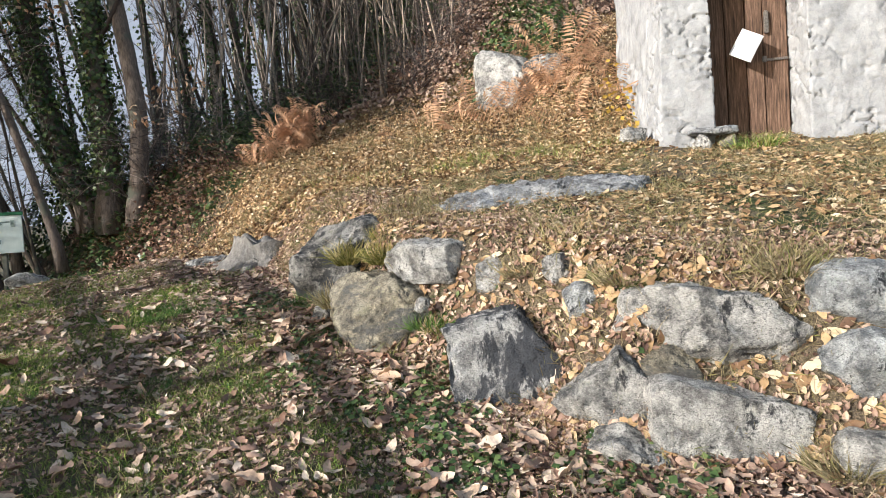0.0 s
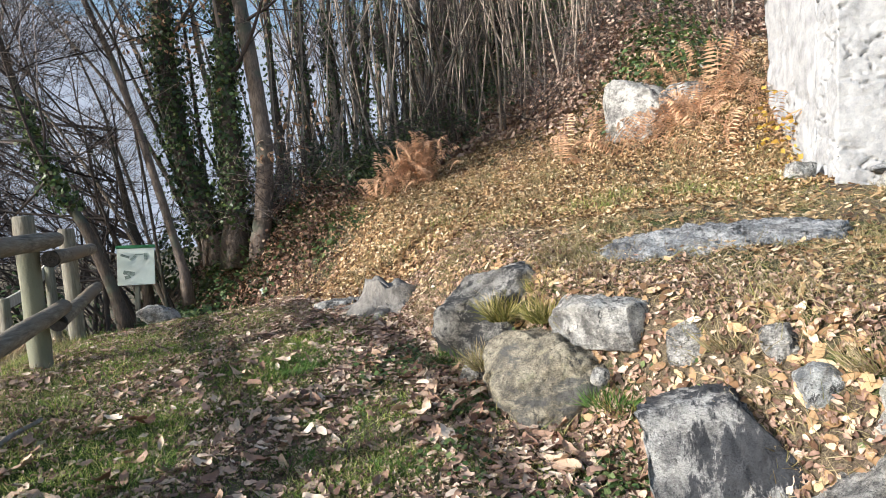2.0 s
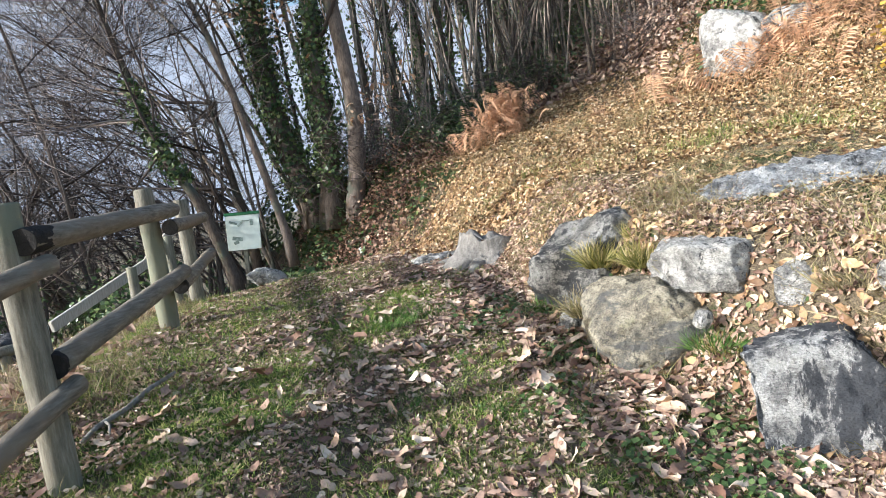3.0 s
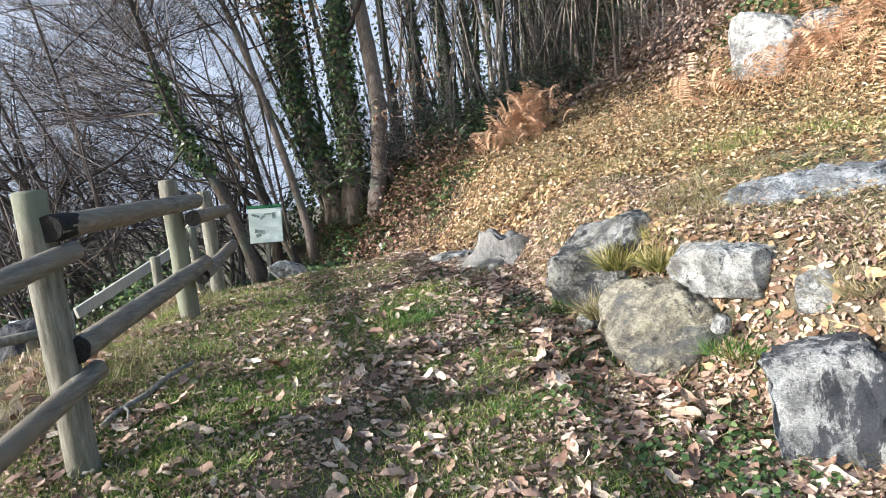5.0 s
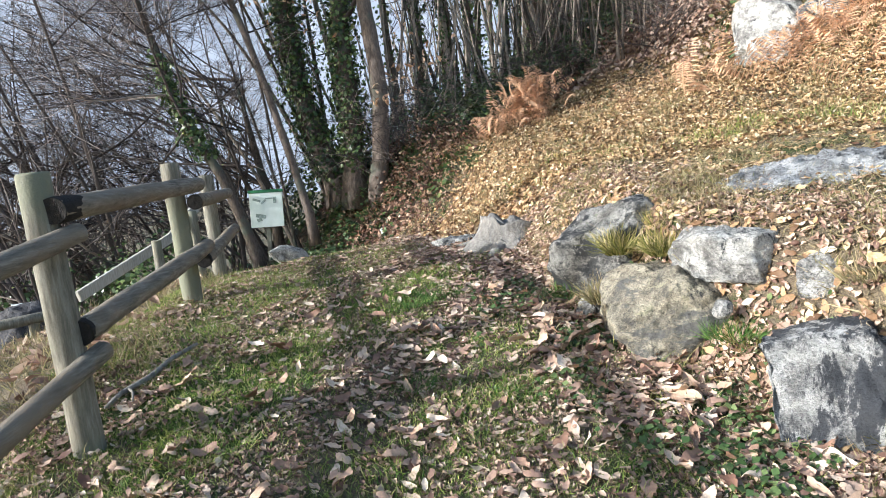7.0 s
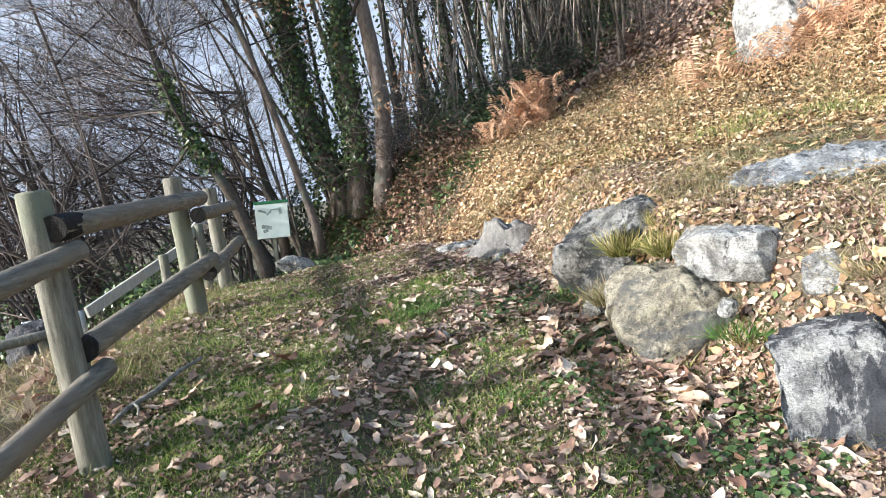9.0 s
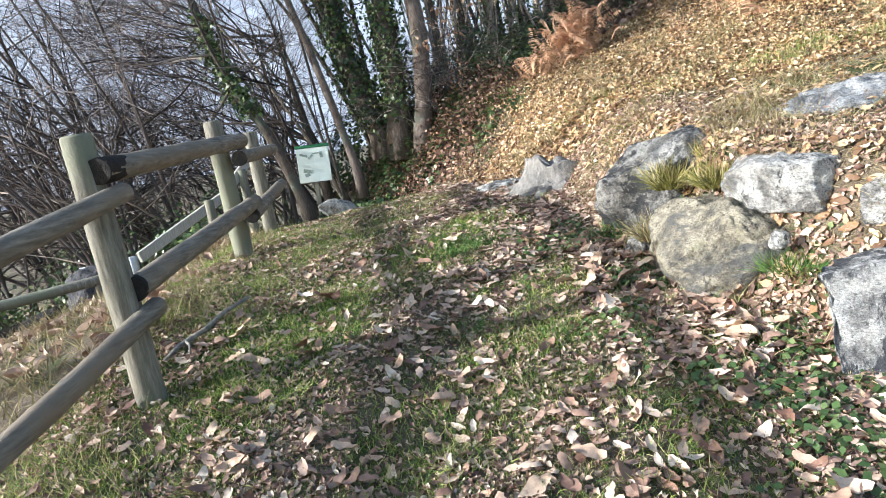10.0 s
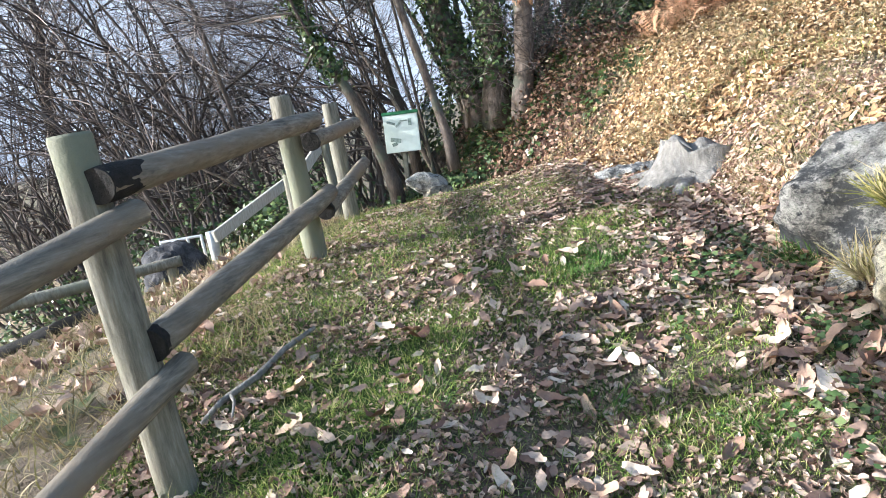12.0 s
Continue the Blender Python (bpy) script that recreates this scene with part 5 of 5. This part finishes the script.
def lawn(x, y):
    d = bank_distance(x, y)
    bare = np.clip(1.2 * np.exp(-((x - 0.2 + 0.15 * (y - 3)) / 0.5) ** 2) * (patchy(x, y, 1.9, 2) > 0.45), 0, 0.22)
    thick = 0.5 + 0.5 * (patchy(x, y, 2.1, 7) > 0.47)
    return np.clip((d < -0.05) * (x > edge_x(y) - 0.25) * thick * (1 - bare) * (1 - 0.65 * np.exp(-((d + 0.3) / 0.3) ** 2)) * np.interp(y, [4.5, 7, 9.5], [1, 0.5, 0.15]), 0, 1)


grass("grass", "short winter grass on the path", 420000, (-2.2, 2.2, 1.0, 9.5), lawn, M_GRASS, 0.02, 0.055, 21, 0.75, SHORT_BLADES)
grass("grass", "yellow dry grass along the fence", 17000, (-2.6, -1.0, 1.2, 8.0), lambda x, y: np.exp(-((x - edge_x(y) - 0.1) / 0.22) ** 2) * (0.4 + 0.6 * (patchy(x, y, 2.2, 1) > 0.45)), M_STRAW, 0.05, 0.12, 22, 0.7)
grass("grass", "straw and grass on the terrace", 150000, (0.8, 7.5, 0.8, 7.8), lambda x, y: (bank_distance(x, y) > 0.0) * (0.45 + 0.55 * (patchy(x, y, 1.7, 8) > 0.5)) + 0.0, M_STRAW, 0.03, 0.08, 23, 1.7, SHORT_BLADES)
grass("grass", "flattened straw and moss between the golden leaves", 90000, (-0.8, 8.0, 6.5, 12.5), lambda x, y: (bank_distance(x, y) > 0.2) * (0.3 + 0.7 * (patchy(x, y, 1.4, 17) > 0.5)), M_STRAW, 0.05, 0.12, 29, 1.3, SHORT_BLADES)
grass("grass", "matted straw between the stones of the bank", 42000, (0.7, 4.4, 0.8, 5.6), lambda x, y: np.exp(-((bank_distance(x, y) - 0.45) / 0.6) ** 2) * (0.35 + 0.65 * (patchy(x, y, 2.3, 15) > 0.42)), M_STRAW, 0.05, 0.13, 28, 1.6)
grass("grass", "green grass below the outcrop", 16000, (0.8, 5.0, 5.2, 8.2), lambda x, y: (bank_distance(x, y) > 0.3) * np.exp(-((y - 7.0 + 0.1 * x) / 0.45) ** 2) * (patchy(x, y, 2.0, 3) > 0.4) + 0.0, M_GRASS, 0.06, 0.13, 24)
grass("grass", "dry grass on the lower slope", 30000, (-8, -1.8, 2.0, 9.0), lambda x, y: 0.7 * (x < edge_x(y) - 0.1) + 0.0, M_STRAW, 0.06, 0.18, 25, 0.7)
grass("grass", "dry grass between the leaves of the slope", 16000, (-0.5, 7.5, 7.5, 13.0), lambda x, y: (bank_distance(x, y) > 0.3) * (patchy(x, y, 1.2, 5) > 0.6) + 0.0, M_STRAW, 0.05, 0.14, 26, 0.6)

grass("grass", "short winter grass where the walk begins", 70000, (-2.2, 4.0, -3.0, 1.0), lambda x, y: (bank_distance(x, y) < 0) * (0.3 + 0.6 * (patchy(x, y, 2.1, 7) > 0.47)) * (x > edge_x(y) - 0.2), M_GRASS, 0.025, 0.06, 27, 0.75, SHORT_BLADES)
leaves("leaf_litter", "scattered leaves where the walk begins", 2600, (-2.0, 6.0, -3.0, 0.85), lambda x, y: 0.7 + 0 * x, SMALL_LEAVES, M_LITTER, 0.7, 19, 0.02, 0.25)


def tuft(label, x, y, z, r, count, low, high, seed, mat=None, droop=0.9):
    rng = np.random.default_rng(seed)
    a, q = rng.uniform(0, 6.28, count), np.sqrt(rng.uniform(0, 1, count)) * r
    at = np.stack([x + q * np.cos(a), y + q * np.sin(a), np.full(count, z) - 0.02], 1)
    n = np.stack([np.cos(a) * q / r * droop + rng.normal(0, 0.25, count), np.sin(a) * q / r * droop + rng.normal(0, 0.25, count), np.ones(count)], 1)
    ob = new("grass_tuft", scatter("grass_tuft", BLADES, at, frames_of(n, a - 1.57 + rng.normal(0, 0.6, count)), rng.uniform(low, high, count), mat or M_STRAW))
    return tagged(ob, label, "grass", "grass tufts of the wall")


tuft("spiky tuft of yellow-green grass over the boulders", 1.19, 3.76, 0.99, 0.07, 340, 0.08, 0.20, 1, M_TUFT, 0.8)
tuft("spiky tuft of yellow grass beside the block", 1.39, 3.54, 0.99, 0.07, 340, 0.07, 0.18, 2, M_TUFT, 0.8)
tuft("yellow grass growing behind the block", 1.55, 3.85, 1.12, 0.16, 420, 0.05, 0.12, 13, M_TUFT, 0.7)
tuft("trailing weeds beside the tan boulder", 1.60, 2.98, 0.62, 0.13, 170, 0.05, 0.12, 14, M_TUFT, 0.9)
tuft("dead grass hanging beside a small upright stone", 1.06, 3.72, 0.72, 0.07, 240, 0.08, 0.18, 15, None, 0.6)
tuft("green grass at the foot of the dark boulder", 0.98, 4.25, ground_z(0.98, 4.25), 0.14, 320, 0.06, 0.14, 3, M_GRASS_DARK, 0.5)
tuft("green grass in a gap under the block", 1.52, 2.95, 0.66, 0.12, 170, 0.05, 0.11, 4, M_GRASS_DARK, 0.9)
tuft("dry grass hanging over the wall", 2.35, 2.2, 0.90, 0.14, 420, 0.05, 0.15, 5)
tuft("dry grass hanging over the wall", 2.98, 1.85, 0.90, 0.16, 420, 0.06, 0.16, 6)
tuft("dry grass hanging beside the small stones", 2.05, 2.72, 0.92, 0.14, 380, 0.05, 0.13, 7)
tuft("dry grass at the foot of the white stone", 2.75, 1.3, 0.2, 0.14, 380, 0.05, 0.15, 8)
tuft("green grass by the plank door", 5.95, 5.4, ground_z(5.95, 5.4), 0.3, 420, 0.08, 0.2, 9, M_GRASS, 0.5)
tuft("dark green grass patch on the path", -0.25, 4.35, ground_z(-0.25, 4.35), 0.30, 1500, 0.035, 0.08, 10, M_GRASS_DARK, 0.4)
tuft("dark green grass patch on the path", 0.1, 4.55, ground_z(0.1, 4.55), 0.22, 900, 0.035, 0.08, 11, M_GRASS_DARK, 0.4)

# low weeds at the foot of the wall
x, y, rng = sow(18000, 0.2, 2.4, 1.2, 4.6, lambda x, y: np.exp(-((bank_distance(x, y) + 0.3) / 0.3) ** 2) * (patchy(x, y, 2.9, 12) > 0.5), 31)
at = np.stack([x, y, height(x, y) + rng.uniform(0.005, 0.045, len(x))], 1)
weeds = new("weeds", scatter("weeds", IVY_LEAF, at, frames_of(slopes(x, y) + rng.normal(0, 0.4, (len(x), 3)) * [1, 1, 0], rng.uniform(0, 6.28, len(x))), 0.035 * rng.uniform(0.5, 1.3, len(x)), M_WEED))
tagged(weeds, "low green weeds at the foot of the wall", "weeds", "", "stuff")

# large single leaves lying nearest
LEAF_MESHES = [fast_mesh("fallen_leaf", v, f, M_LEAF, True) for v, f in [leaf_template(0.19, 0.075, c, u, w, 8, 30 + i) for i, (c, u, w) in enumerate(((0.015, 0.010, 0.02), (0.03, 0.018, -0.025), (-0.012, 0.014, 0.03), (0.01, 0.024, 0.01), (0.035, 0.008, 0.035)))]]
rnd = random.Random(77)
made = 0
while made < 290:
    x, y = rnd.uniform(-1.4, 2.2), rnd.uniform(1.6, 4.6)
    if rnd.random() > 0.10 + float(path_leaves(np.array([x]), np.array([y]))[0]):
        continue
    if bank_distance(np.array([x]), np.array([y]))[0] > 0.0:
        continue
    ob = new("fallen_leaf", LEAF_MESHES[rnd.randrange(len(LEAF_MESHES))])
    s = slopes(np.array([x]), np.array([y]))[0]
    up = Vector((s[0] + rnd.gauss(0, 0.25), s[1] + rnd.gauss(0, 0.25), 1)).normalized()
    ob.matrix_world = Matrix.Translation((x, y, ground_z(x, y) + rnd.uniform(0.004, 0.03))) @ up.to_track_quat("Z", "Y").to_matrix().to_4x4() @ pose(0, 0, 0, 0, 0, rnd.uniform(0, 360)) @ Matrix.Scale(rnd.uniform(0.42, 0.75) + 0.35 * rnd.random() * math.exp(-((bank_distance(np.array([x]), np.array([y]))[0] + 0.25) / 0.3) ** 2), 4)
    tagged(ob, "large dry curled chestnut leaf on the grass", "leaf", "fallen chestnut leaves")
    made += 1
for n, (x, y, r) in enumerate(((0.55, 3.05, 0.16), (0.35, 2.6, 0.2), (-0.1, 3.2, 0.17), (0.75, 2.45, 0.18), (-0.75, 3.1, 0.2), (0.9, 3.2, 0.13))):
    tuft("green grass tuft among the leaves of the path", x, y, ground_z(x, y), r, 420, 0.035, 0.085, 50 + n, M_GRASS if n % 2 else M_GRASS_DARK, 0.6)
rnd = random.Random(63)
for n in range(22):
    y = rnd.uniform(1.7, 6.2)
    x = rnd.uniform(float(edge_x(y)) + 0.25, 0.75)
    tuft("low clump of winter grass on the path", x, y, ground_z(x, y), rnd.uniform(0.10, 0.24), 420, 0.025, 0.07, 90 + n, M_GRASS, 0.7)
